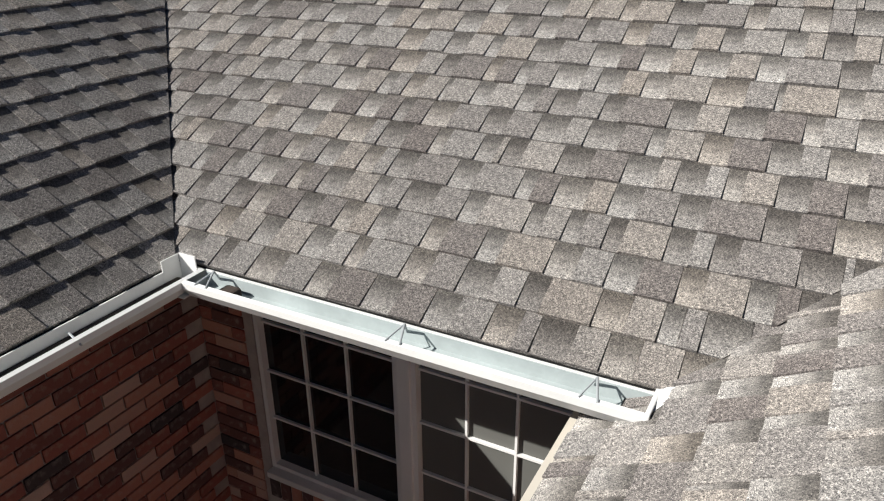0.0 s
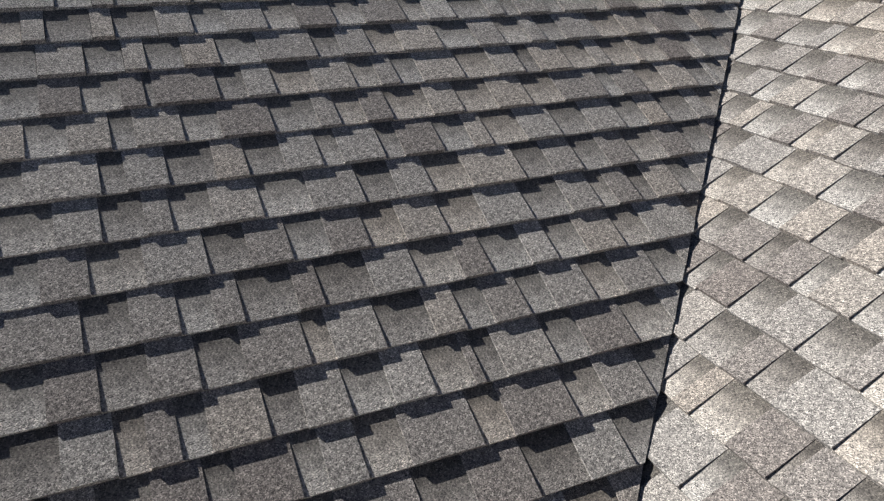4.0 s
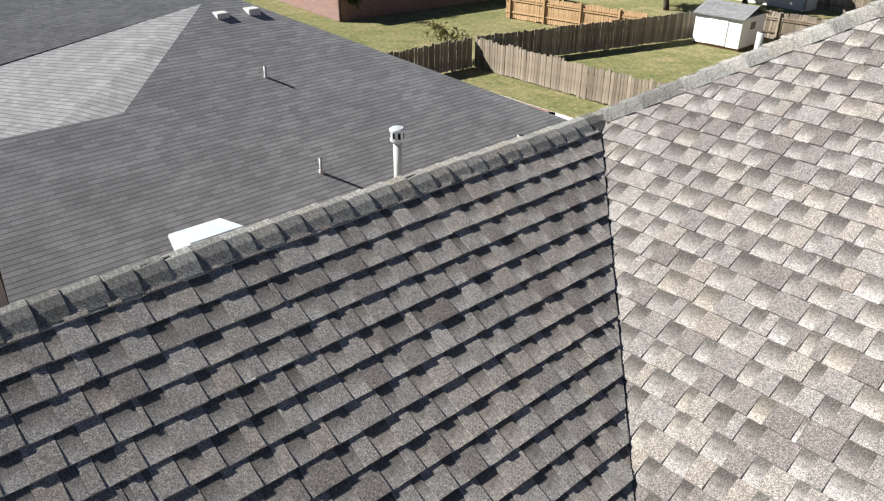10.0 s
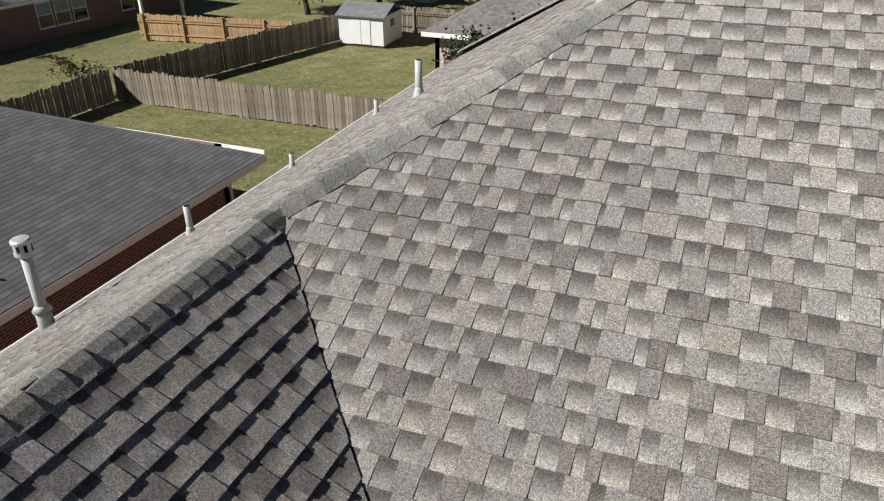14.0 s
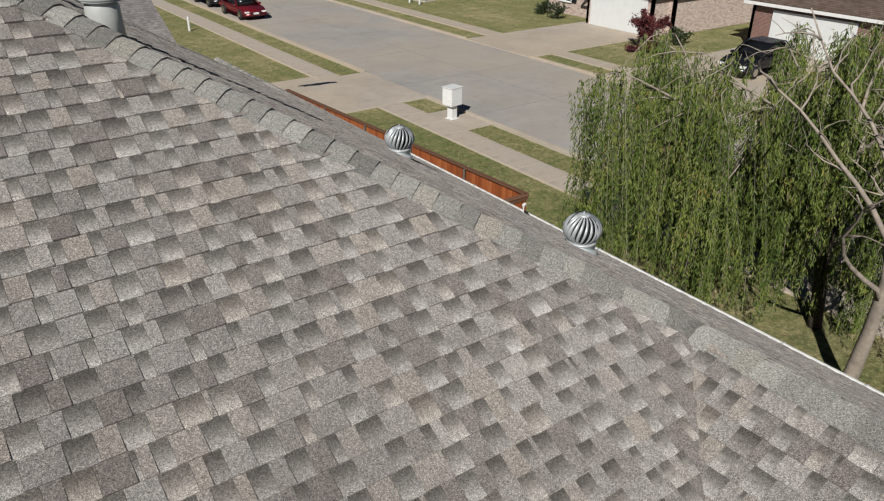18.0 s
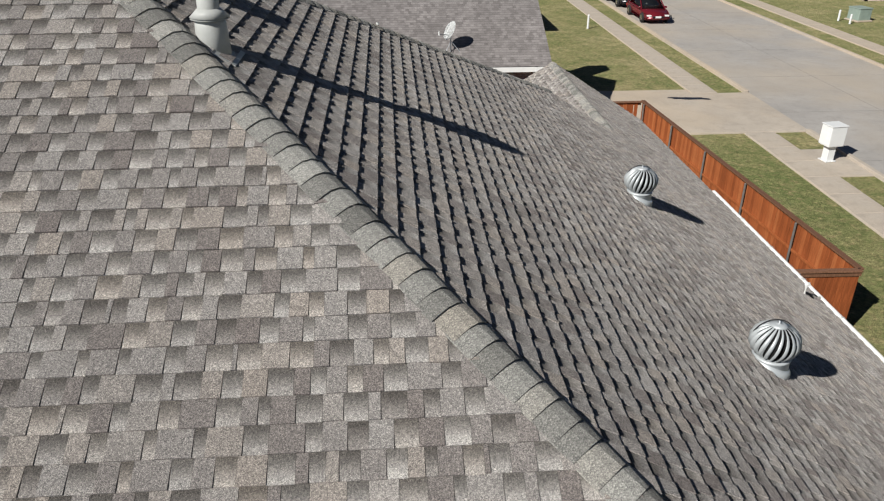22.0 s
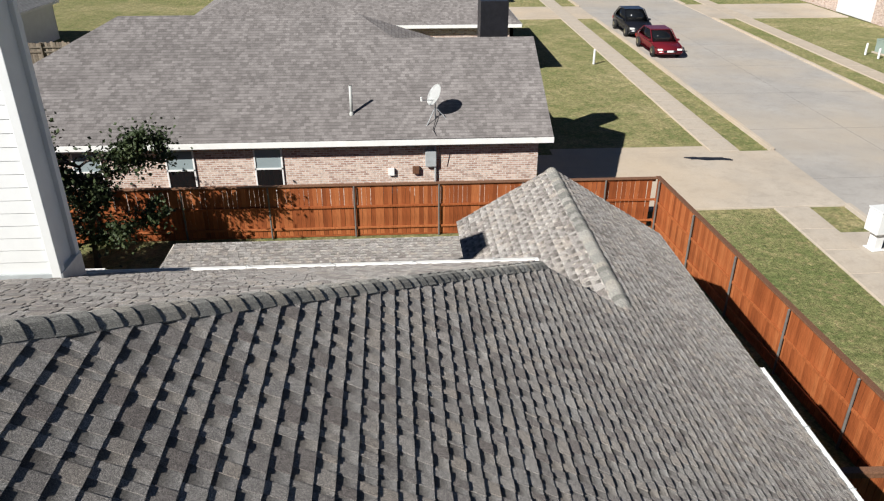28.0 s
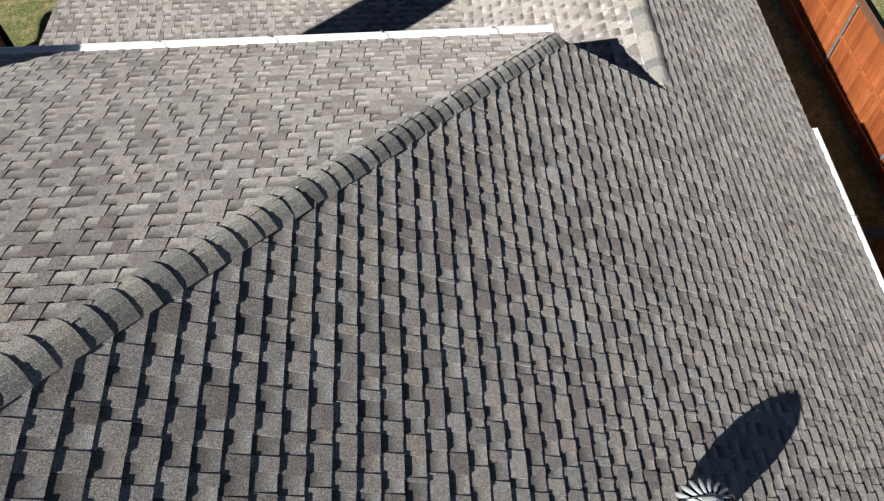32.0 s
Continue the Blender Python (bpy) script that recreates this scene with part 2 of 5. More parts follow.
CEDAR = wood_material("stained_cedar", [(0, (0.20, 0.057, 0.02)), (0.5, (0.30, 0.088, 0.03)), (1, (0.39, 0.135, 0.05))], 0.5)
CEDARTRIM = wood_material("dark_cedar_trim", [(0, (0.12, 0.06, 0.035)), (1, (0.19, 0.10, 0.06))])
GREYWOOD = wood_material("weathered_grey_wood", [(0, (0.15, 0.135, 0.11)), (0.5, (0.24, 0.215, 0.175)), (1, (0.34, 0.30, 0.24))], 0.9)
TANWOOD = wood_material("new_tan_wood", [(0, (0.36, 0.24, 0.13)), (1, (0.46, 0.32, 0.18))], 0.8)
BARK = paint("pale_bark", (0.33, 0.28, 0.23), 0.9, 0.35, 5.0, 0, 0.6, 25.0)
DARKBARK = paint("dark_bark", (0.07, 0.055, 0.045), 0.95, 0.3, 6.0, 0, 0.6, 25.0)


def leaf_material(name, stops):
    """Leaves: a chance tone for each one, drawn together in clumps."""
    n = Nodes(name, 0.6, 0, 0.3)
    clump = n.ramp(n.noise(1.1, 3, 0.6), [(0.3, (0, 0, 0)), (0.7, (1, 1, 1))])
    n.colour(n.ramp(n.math('ADD', n.math('MULTIPLY', n.lot(), 0.5), n.math('MULTIPLY', clump, 0.5)), stops))
    return n.mat


WILLOWLEAF = leaf_material("willow_leaves", [(0, (0.018, 0.03, 0.007)), (0.4, (0.075, 0.115, 0.022)), (0.8, (0.19, 0.22, 0.05)), (1, (0.25, 0.15, 0.05))])
OAKLEAF = leaf_material("dark_green_leaves", [(0, (0.012, 0.02, 0.008)), (0.6, (0.035, 0.052, 0.018)), (1, (0.075, 0.09, 0.035))])
REDLEAF = leaf_material("burgundy_leaves", [(0, (0.035, 0.01, 0.012)), (1, (0.14, 0.035, 0.035))])
BUSHLEAF = leaf_material("yellow_green_leaves", [(0, (0.08, 0.09, 0.025)), (1, (0.24, 0.22, 0.07))])


def glass_material(name, tint):
    n = Nodes(name, 0.06, 0, 0.6)
    n.colour(tint)
    return n.mat


PANE = glass_material("dark_window_glass", (0.008, 0.009, 0.010))
BLIND = paint("pale_blind", (0.24, 0.29, 0.30), 0.6, 0.05)
REDPAINT = Nodes("dark_red_car_paint", 0.25, 0.3, 0.6)
REDPAINT.colour((0.16, 0.012, 0.02))
REDPAINT = REDPAINT.mat
BLACKPAINT = Nodes("black_car_paint", 0.25, 0.3, 0.6)
BLACKPAINT.colour((0.012, 0.013, 0.018))
BLACKPAINT = BLACKPAINT.mat
SILVERPAINT = Nodes("silver_car_paint", 0.3, 0.3, 0.6)
SILVERPAINT.colour((0.62, 0.63, 0.64))
SILVERPAINT = SILVERPAINT.mat
TYRE = paint("tyre_rubber", (0.02, 0.02, 0.02), 0.85)
POSTMETAL = paint("weathered_post_metal", (0.16, 0.155, 0.145), 0.5, 0.25, 8.0, 0.2)
JOINT = paint("weathered_joint", (0.2, 0.19, 0.175), 0.9)
SCREEN = paint("grey_solar_screen", (0.12, 0.12, 0.11), 0.7, 0.05)
TROUGHBED = paint("dull_pale_metal", (0.42, 0.47, 0.47), 0.5, 0.2, 5.0)
CHROME = paint("chrome", (0.6, 0.6, 0.6), 0.2, 0.05, 3.0, 1.0)
LAMPLENS = paint("lamp_lens", (0.7, 0.7, 0.68), 0.15)
REDLENS = paint("red_lens", (0.35, 0.02, 0.02), 0.2)
GREENBOX = paint("green_cabinet_paint", (0.24, 0.30, 0.26), 0.6)


# ---------- mesh helpers ----------
def mesh_of(name, verts, faces, mats, slots=None, uvs=None):
    me = bpy.data.meshes.new(name)
    me.from_pydata([tuple(v) for v in verts], [], faces)
    for m in (mats if isinstance(mats, (list, tuple)) else [mats]):
        me.materials.append(m)
    if slots:
        me.polygons.foreach_set("material_index", slots)
    if uvs is not None:
        layer = me.uv_layers.new(name="UVMap")
        flat = [c for f in uvs for uv in f for c in uv]
        layer.data.foreach_set("uv", flat)
    me.update()
    return me


def hang(ob, parent):
    if parent is not None:
        ob.parent = parent
    return ob


def put(name, me, parent=None, label="", m=None):
    ob = new(name, me)
    if m is not None:
        ob.matrix_basis = m
    hang(ob, parent)
    if label:
        tagged(ob, label)
    return ob


def part(name, bm, material, parent=None, label="", smooth=False):
    me = bpy.data.meshes.new(name)
    bmesh.ops.recalc_face_normals(bm, faces=bm.faces)
    bm.to_mesh(me)
    bm.free()
    me.materials.append(material)
    if smooth:
        me.polygons.foreach_set("use_smooth", [True] * len(me.polygons))
    return put(name, me, parent, label)


def thing(name, at, label, category, group="", turn=0.0, kind=""):
    ob = new(name)
    ob.matrix_basis = pose(*at, 0, 0, turn)
    return tagged(ob, label, category, group, kind)


def box_bm(x0, y0, z0, x1, y1, z1, bevel=0.0, bm=None):
    bm = bm or bmesh.new()
    r = bmesh.ops.create_cube(bm, size=1.0)
    bmesh.ops.scale(bm, vec=(x1 - x0, y1 - y0, z1 - z0), verts=r["verts"])
    bmesh.ops.translate(bm, vec=((x0 + x1) / 2, (y0 + y1) / 2, (z0 + z1) / 2), verts=r["verts"])
    if bevel:
        edges = list({e for v in r["verts"] for e in v.link_edges})
        bmesh.ops.bevel(bm, geom=edges, offset=bevel, segments=2, affect='EDGES', profile=0.6)
    return bm


def tube_bm(points, radii, sides=10, bm=None, cap=True):
    """A tapered round bar along points."""
    bm = bm or bmesh.new()
    rings = []
    pts = [Vector(p) for p in points]
    for k, p in enumerate(pts):
        d = (pts[min(k + 1, len(pts) - 1)] - pts[max(k - 1, 0)])
        d = d.normalized() if d.length > 1e-6 else Vector((0, 0, 1))
        a = d.cross(Vector((0, 0, 1)))
        a = a.normalized() if a.length > 0.05 else Vector((1, 0, 0))
        b = d.cross(a)
        rings.append([bm.verts.new(p + radii[k] * (math.cos(6.28319 * i / sides) * a + math.sin(6.28319 * i / sides) * b)) for i in range(sides)])
    for r, s in zip(rings, rings[1:]):
        for i in range(sides):
            bm.faces.new((r[i], r[(i + 1) % sides], s[(i + 1) % sides], s[i]))
    if cap:
        bm.faces.new(rings[0])
        bm.faces.new(rings[-1][::-1])
    return bm


def lathe_bm(profile, sides=20, at=(0, 0, 0)):
    return tube_bm([(at[0], at[1], at[2] + z) for r, z in profile], [max(r, 0.001) for r, z in profile], sides)


def wall_mesh(name, p, q, z0, z1, thick, material):
    """An upright slab from p to q with wall coordinates in metres."""
    p, q = Vector((*p, 0)), Vector((*q, 0))
    d = (q - p).normalized()
    n = Vector((d.y, -d.x, 0)) * thick
    L = (q - p).length
    v = [p, q, q - n, p - n]
    verts = [Vector((a.x, a.y, z)) for z in (z0, z1) for a in v]
    faces = [(0, 1, 5, 4), (1, 2, 6, 5), (2, 3, 7, 6), (3, 0, 4, 7), (4, 5, 6, 7), (3, 2, 1, 0)]
    hz = z1 - z0
    uvs = [[(0, 0), (L, 0), (L, hz), (0, hz)], [(0, 0), (thick, 0), (thick, hz), (0, hz)], [(0, 0), (L, 0), (L, hz), (0, hz)],
           [(0, 0), (thick, 0), (thick, hz), (0, hz)], [(0, 0), (L, 0), (L, thick), (0, thick)], [(0, 0), (L, 0), (L, thick), (0, thick)]]
    return mesh_of(name, verts, faces, material, None, uvs)


# ---------- roof slopes of laid shingles ----------
M = 0.605                     # rise over run
EXPO = 0.143                  # the part of each course that shows


def clip(poly, tri):
    """Clip a polygon by a convex one, both as (u, v)."""
    out = poly
    for (ax, ay), (bx, by) in zip(tri, tri[1:] + tri[:1]):
        src, out = out, []
        side = lambda p: (bx - ax) * (p[1] - ay) - (by - ay) * (p[0] - ax)
        for p, q in zip(src, src[1:] + src[:1]):
            s, t = side(p), side(q)
            if s >= 0:
                out.append(p)
            if (s > 0) != (t > 0) and abs(s - t) > 1e-12:
                k = s / (s - t)
                out.append((p[0] + k * (q[0] - p[0]), p[1] + k * (q[1] - p[1])))
        if len(out) < 3:
            return []
    return out


def area(poly):
    return 0.5 * sum(p[0] * q[1] - q[0] * p[1] for p, q in zip(poly, poly[1:] + poly[:1]))


PIECES = {}


def piece_mesh(width, raised):
    key = (width, raised)
    if key not in PIECES:
        t, L = (0.0165 if raised else 0.0098), EXPO + 0.02
        v = [(0, 0, -0.004), (width, 0, -0.004), (width, 0, t), (0, 0, t), (0, L, 0.0008), (width, L, 0.0008), (0, L, -0.004), (width, L, -0.004)]
        f = [(0, 1, 2, 3), (3, 2, 5, 4), (1, 7, 5, 2), (6, 0, 3, 4)]
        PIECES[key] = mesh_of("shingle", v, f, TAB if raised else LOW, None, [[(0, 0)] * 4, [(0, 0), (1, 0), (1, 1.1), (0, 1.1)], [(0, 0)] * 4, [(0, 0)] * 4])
    return PIECES[key]


def roof_slope(name, label, origin, fall, rise, polys, loose=None, seed=1, thick=0.16, most=300):
    """A roof slope: boards, and courses of laminated shingles laid from the eave up. origin: a point of the eave line; fall: the way
    downhill in plan; polys: convex outlines in plan; loose: a plan rectangle within which the shingles are separate pieces."""
    rnd = random.Random(seed)
    fall = Vector((fall[0], fall[1], 0)).normalized()
    vdir = (-fall + Vector((0, 0, rise))).normalized()
    udir = Vector((-fall.y, fall.x, 0))
    n = udir.cross(vdir)
    o = Vector(origin)
    frame_m = Matrix((udir, vdir, n)).transposed().to_4x4()
    frame_m.translation = o
    q = math.sqrt(1 + rise * rise)

    def uv(x, y):
        d = Vector((x, y, 0)) - Vector((o.x, o.y, 0))
        return (d.dot(udir), -d.dot(fall) * q)

    shapes = []
    for poly in polys:
        s = [uv(*p) for p in poly]
        shapes.append(s if area(s) > 0 else s[::-1])
    verts, faces = [], []
    for s in shapes:
        k, b = len(s), len(verts)
        verts += [(a, c, -0.004) for a, c in s] + [(a, c, -thick) for a, c in s]
        faces += [tuple(range(b, b + k)), tuple(range(b + 2 * k - 1, b + k - 1, -1))]
        faces += [(b + i, b + k + i, b + k + (i + 1) % k, b + (i + 1) % k) for i in range(k)]
    roof = put(name, mesh_of(name, verts, faces, DECK), None, "", frame_m)
    tagged(roof, label, "roof", "", "structure")
    us, vs = [p[0] for s in shapes for p in s], [p[1] for s in shapes for p in s]
    V, F, S, U, count = [], [], [], [], 0
    inv = frame_m.inverted()
    for j in range(int(min(vs) / EXPO) - 1, int(max(vs) / EXPO) + 1):
        v0, v1 = j * EXPO, j * EXPO + EXPO + 0.02
        a, raised = min(us) - rnd.random() * 0.3, rnd.random() < 0.5
        while a < max(us):
            w = rnd.choice((0.06, 0.08, 0.10, 0.10, 0.12, 0.12, 0.14, 0.17)) if raised else rnd.choice((0.06, 0.08, 0.10, 0.10, 0.12, 0.13))
            if rnd.random() < 0.03:
                w = 0.025
            rect = [(a + 0.0009, v0), (a + w - 0.0009, v0), (a + w - 0.0009, v1), (a + 0.0009, v1)]
            dv = rnd.gauss(0, 0.0012)
            rect = [(p[0], p[1] + dv) for p in rect]
            full = area(rect)
            for s in shapes:
                c = clip(rect, s)
                if len(c) < 3 or area(c) < 0.0006:
                    continue
                mid = frame_m @ Vector((a + w / 2, v0, 0))
                if loose and count < most and area(c) > full * 0.999 and loose[0] < mid.x < loose[2] and loose[1] < mid.y < loose[3]:
                    put("shingle", piece_mesh(w, raised), roof, "", Matrix.Translation((a, v0 + dv, 0)))
                    count += 1
                    continue
                t, k, b = (0.0165 if raised else 0.0098), len(c), len(V)
                top = [(p[0], p[1], 0.0008 + t * max(0.0, 1 - (p[1] - v0) / (v1 - v0))) for p in c]
                V += top + [(p[0], p[1], -0.004) for p in c]
                F.append(tuple(range(b, b + k)))
                U.append([((p[0] - a), (p[1] - v0) / EXPO) for p in c])
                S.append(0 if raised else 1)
                for i in range(k):
                    i2 = (i + 1) % k
                    F.append((b + i, b + k + i, b + k + i2, b + i2))
                    U.append([(0, 0)] * 4)
                    S.append(0 if raised else 1)
            a += w
            raised = not raised
    if V:
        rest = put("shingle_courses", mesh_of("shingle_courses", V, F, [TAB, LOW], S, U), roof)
        tagged(rest, kind="stuff")
    return roof


def cap_row(roof, p0, p1, n1, n2, away1, away2, start=0.0, half=0.135):
    """Overlapping bent cap shingles along a ridge or hip, from its low end p0 to its high end p1."""
    p0, p1 = Vector(p0), Vector(p1)
    d = (p1 - p0).normalized()
    n1, n2 = Vector(n1).normalized(), Vector(n2).normalized()
    d1, d2 = d.cross(n1), d.cross(n2)
    d1 = d1 if d1.dot(Vector((*away1, 0))) > 0 else -d1
    d2 = d2 if d2.dot(Vector((*away2, 0))) > 0 else -d2
    d1, d2 = d1.normalized(), d2.normalized()
    up = (n1 + n2).normalized()
    L = EXPO + 0.06
    ring = []
    for along, lift in ((0.0, 0.018), (L, 0.002)):
        outer = [d1 * half + n1 * (0.010 + lift * 0.4), d1 * half * 0.55 + n1 * (0.015 + lift * 0.8), d1 * 0.035 + up * (0.016 + lift), d2 * 0.035 + up * (0.016 + lift),
                 d2 * half * 0.55 + n2 * (0.015 + lift * 0.8), d2 * half + n2 * (0.010 + lift * 0.4)]
        ring.append([v + d * along for v in outer] + [v + d * along - up * 0.009 for v in outer])
    verts = ring[0] + ring[1]
    faces = [(i, i + 1, 12 + i + 1, 12 + i) for i in range(5)] + [(i + 1, i, 6 + i, 7 + i) for i in range(5)] + [(0, 12, 18, 6), (5, 11, 23, 17)]
    me = mesh_of("ridge_cap", verts, faces, CAP)
    rnd = random.Random(int(p0.x * 100 + p0.y * 10))
    inv = roof.matrix_basis.inverted()
    a = start
    while a < (p1 - p0).length - 0.05:
        side = d.cross(up)
        m = Matrix.Translation(p0 + d * (a + rnd.gauss(0, 0.006)) + side * rnd.gauss(0, 0.004))
        put("ridge_cap", me, roof, "", inv @ m)
        a += EXPO


def trough(name, p, q, out, label, parent=None, depth=0.06, wide=0.11):
    """An open metal gutter along p to q; out: the way that it faces."""
    p, q, out = Vector(p), Vector(q), Vector((*out, 0))
    prof = [(0, 0.0), (0, -depth), (wide * 0.75, -depth), (wide, -depth * 0.35), (wide, 0.0), (wide - 0.018, 0.004),
            (wide - 0.018, -0.004), (wide - 0.006, -0.012), (wide - 0.006, -depth * 0.35), (wide * 0.72, -depth + 0.005), (0.005, -depth + 0.005), (0.005, 0.0)]
    bm = bmesh.new()
    rings = [[bm.verts.new(e + out * a + Vector((0, 0, b))) for a, b in prof] for e in (p, q)]
    k = len(prof)
    for i in range(k):
        bm.faces.new((rings[0][i], rings[0][(i + 1) % k], rings[1][(i + 1) % k], rings[1][i]))
    for e in (p, q):
        bm.faces.new([bm.verts.new(e + out * a + Vector((0, 0, b))) for a, b in prof[:5]])
    ob = part(name, bm, WHITE, parent)
    if parent is None:
        tagged(ob, label, "gutter")
    return ob


# ---------- the ground, the street and its paving ----------
def plate(name, x0, y0, x1, y1, top, material, label, category, thick=0.15, kind="structure", group=""):
    bm = box_bm(x0, y0, top - thick, x1, y1, top, 0.012)
    ob = part(name, bm, material)
    return tagged(ob, label, category, group, kind)


def ground_sheet():
    n = 60
    verts, faces = [], []
    xs = [math.copysign(abs(k / 30) ** 3, k) * 900 for k in range(-30, 31)]
    for y in xs:
        for x in xs:
            verts.append((x, y, -0.02 + 0.03 * noise.noise((x * 0.15, y * 0.15, 0))))
    for j in range(n):
        for i in range(n):
            a = j * (n + 1) + i
            faces.append((a, a + 1, a + n + 2, a + n + 1))
    ob = put("ground", mesh_of("ground", verts, faces, GRASS))
    tagged(ob, "patchy green and straw-coloured autumn lawn", "ground", "", "structure")


ground_sheet()
street = plate("road", 19.5, -90, 28.8, 160, 0.02, ROADMAT, "pale grey concrete residential street", "road")
for k, y in enumerate(range(-60, 150, 6)):
    part("joint", box_bm(19.55, y, 0.018, 28.75, y + 0.02, 0.0225), JOINT, street)
part("joint", box_bm(24.14, -80, 0.018, 24.16, 150, 0.0228), JOINT, street)


def kerb_run(x, y0, y1, label):
    return plate("kerb", x - 0.09, y0, x + 0.09, y1, 0.14, WALKMAT, label, "kerb", 0.3, "structure", "kerbs")


for x, gaps in ((19.42, ((27.4, 33.2), (64.0, 69.5), (-30, -24))), (28.88, ((30.9, 36.9), (18.6, 25.8), (63.5, 70.0)))):
    y = -90
    for a, b in sorted(gaps):
        kerb_run(x, y, a, "pale concrete street kerb")
        y = b
    kerb_run(x, y, 160, "pale concrete street kerb")


def walk_slabs(x0, x1, y0, y1, label):
    """A pavement of cast slabs with recessed joints."""
    base = plate("pavement", x0, y0, x1, y1, 0.035, WALKMAT, label, "pavement")
    me = None
    y = y0
    while y < y1 - 1.0:
        bm = box_bm(x0 + 0.01, 0.01, 0.0, x1 - 0.01, 1.5, 0.055, 0.012) if me is None else None
        if me is None:
            ob = part("slab", bm, WALKMAT, base)
            me = ob.data
            ob.matrix_basis = pose(0, y, 0)
        else:
            put("slab", me, base, "", pose(0, y, 0))
        y += 1.52
    return base


walk_slabs(16.75, 18.0, -20, 27.4, "pale concrete pavement slabs along the street")
walk_slabs(16.75, 18.0, 33.2, 95, "pale concrete pavement slabs along the street")
walk_slabs(30.7, 31.9, 36.9, 95, "pale concrete pavement slabs across the street")
walk_slabs(30.5, 31.6, 25.8, 30.8, "short pale concrete pavement between driveways")
walk_slabs(30.5, 31.6, -20, 18.6, "pale concrete pavement slabs across the street")
plate("driveway", 9.0, 27.45, 19.5, 33.15, 0.05, WALKMAT, "pale concrete driveway beside the brick house", "driveway")
plate("driveway", 28.8, 30.9, 40.0, 36.9, 0.05, WALKMAT, "pale concrete driveway to a cream garage", "driveway")
plate("driveway", 28.8, 18.6, 43.0, 25.8, 0.05, WALKMAT, "pale concrete driveway to a brick house", "driveway")
plate("driveway", 9.0, 64.0, 19.5, 69.5, 0.05, WALKMAT, "pale concrete driveway farther along", "driveway")
plate("driveway", 28.8, 63.5, 40.0, 70.0, 0.05, WALKMAT, "pale concrete driveway far across the street", "driveway")
plate("path", 18.0, 22.6, 19.4, 25.3, 0.04, WALKMAT, "pale concrete pad under the mailbox", "path")
plate("path", 10.0, 33.2, 16.7, 33.9, 0.03, WALKMAT, "dry path edge beside the driveway", "path")
west_drive = plate("driveway", -25.5, -16.0, -17.6, -3.15, 0.05, WALKMAT, "pale concrete driveway of the neighbouring house", "driveway")
for y in (-12.0, -8.5):
    part("joint", box_bm(-25.4, y, 0.045, -17.7, y + 0.03, 0.054), JOINT, west_drive)
plate("driveway", -52.0, -12.0, -31.0, -1.5, 0.05, WALKMAT, "pale concrete driveway with a parked pickup", "driveway")
plate("road", -90, -30.0, 19.5, -22.0, 0.02, ROADMAT, "pale concrete street in front of the houses", "road")


def dark_patch():
    bm = bmesh.new()
    rnd = random.Random(4)
    ring = [bm.verts.new((1.0 * math.cos(a) * (0.75 + 0.4 * rnd.random()), 0.22 * math.sin(a) * (0.6 + 0.6 * rnd.random()), 0)) for a in [k * 0.35 for k in range(18)]]
    f = bm.faces.new(ring)
    bmesh.ops.extrude_face_region(bm, geom=[f])
    bmesh.ops.translate(bm, vec=(0, 0, 0.012), verts=bm.verts[18:] if False else [v for v in bm.verts][:18])
    ob = part("driveway_patch", bm, DARKMETAL)
    ob.matrix_basis = pose(16.35, 32.3, 0.05, 0, 0, -8)
    tagged(ob, "dark irregular patch in the driveway", "patch")


dark_patch()

# ---------- our house: walls ----------
ZA = 9.34                     # height of the main ridge
MC = 0.637                    # pitch of the east slope
XC = 0.105 + (ZA - H) / MC
wall_c = put("wall_courtyard_side", wall_mesh("wall_courtyard_side", (-0.45, -7.5), (-0.45, 0.45), 0.0, H + 0.1, 0.2, MORTAR))
tagged(wall_c, "shaded red-brown tumbled brick wall under the gutter", "wall", "", "structure")
BR = mesh_of("brick", [(x, y, z) for x in (0.0, 0.011) for y in (-0.0985, 0.0985) for z in (-0.031, 0.031)],
             [(4, 6, 7, 5), (0, 1, 5, 4), (2, 6, 7, 3)[::-1], (1, 3, 7, 5), (0, 4, 6, 2)], BRICK)
rnd = random.Random(11)
for r in range(26):
    z = H - 0.16 - r * 0.073
    y = 0.33 - (r % 2) * 0.105
    while y > -1.95:
        put("brick", BR, wall_c, "", Matrix.Translation((-0.448 + rnd.random() * 0.004, y, z)) @ Matrix.Rotation(rnd.gauss(0, 0.006), 4, 'X'))
        y -= 0.207


def wall_with_hole(name, y, x0, x1, z0, z1, hx0, hx1, hz0, hz1, thick, material, label):
    """A wall facing south at y with one opening through it."""
    bm = bmesh.new()
    for a, b, c, d in ((x0, z0, hx0, z1), (hx1, z0, x1, z1), (hx0, z0, hx1, hz0), (hx0, hz1, hx1, z1)):
        box_bm(a, y, b, c, y + thick, d, 0, bm)
    ob = part(name, bm, material)
    return tagged(ob, label, "wall", "", "structure")


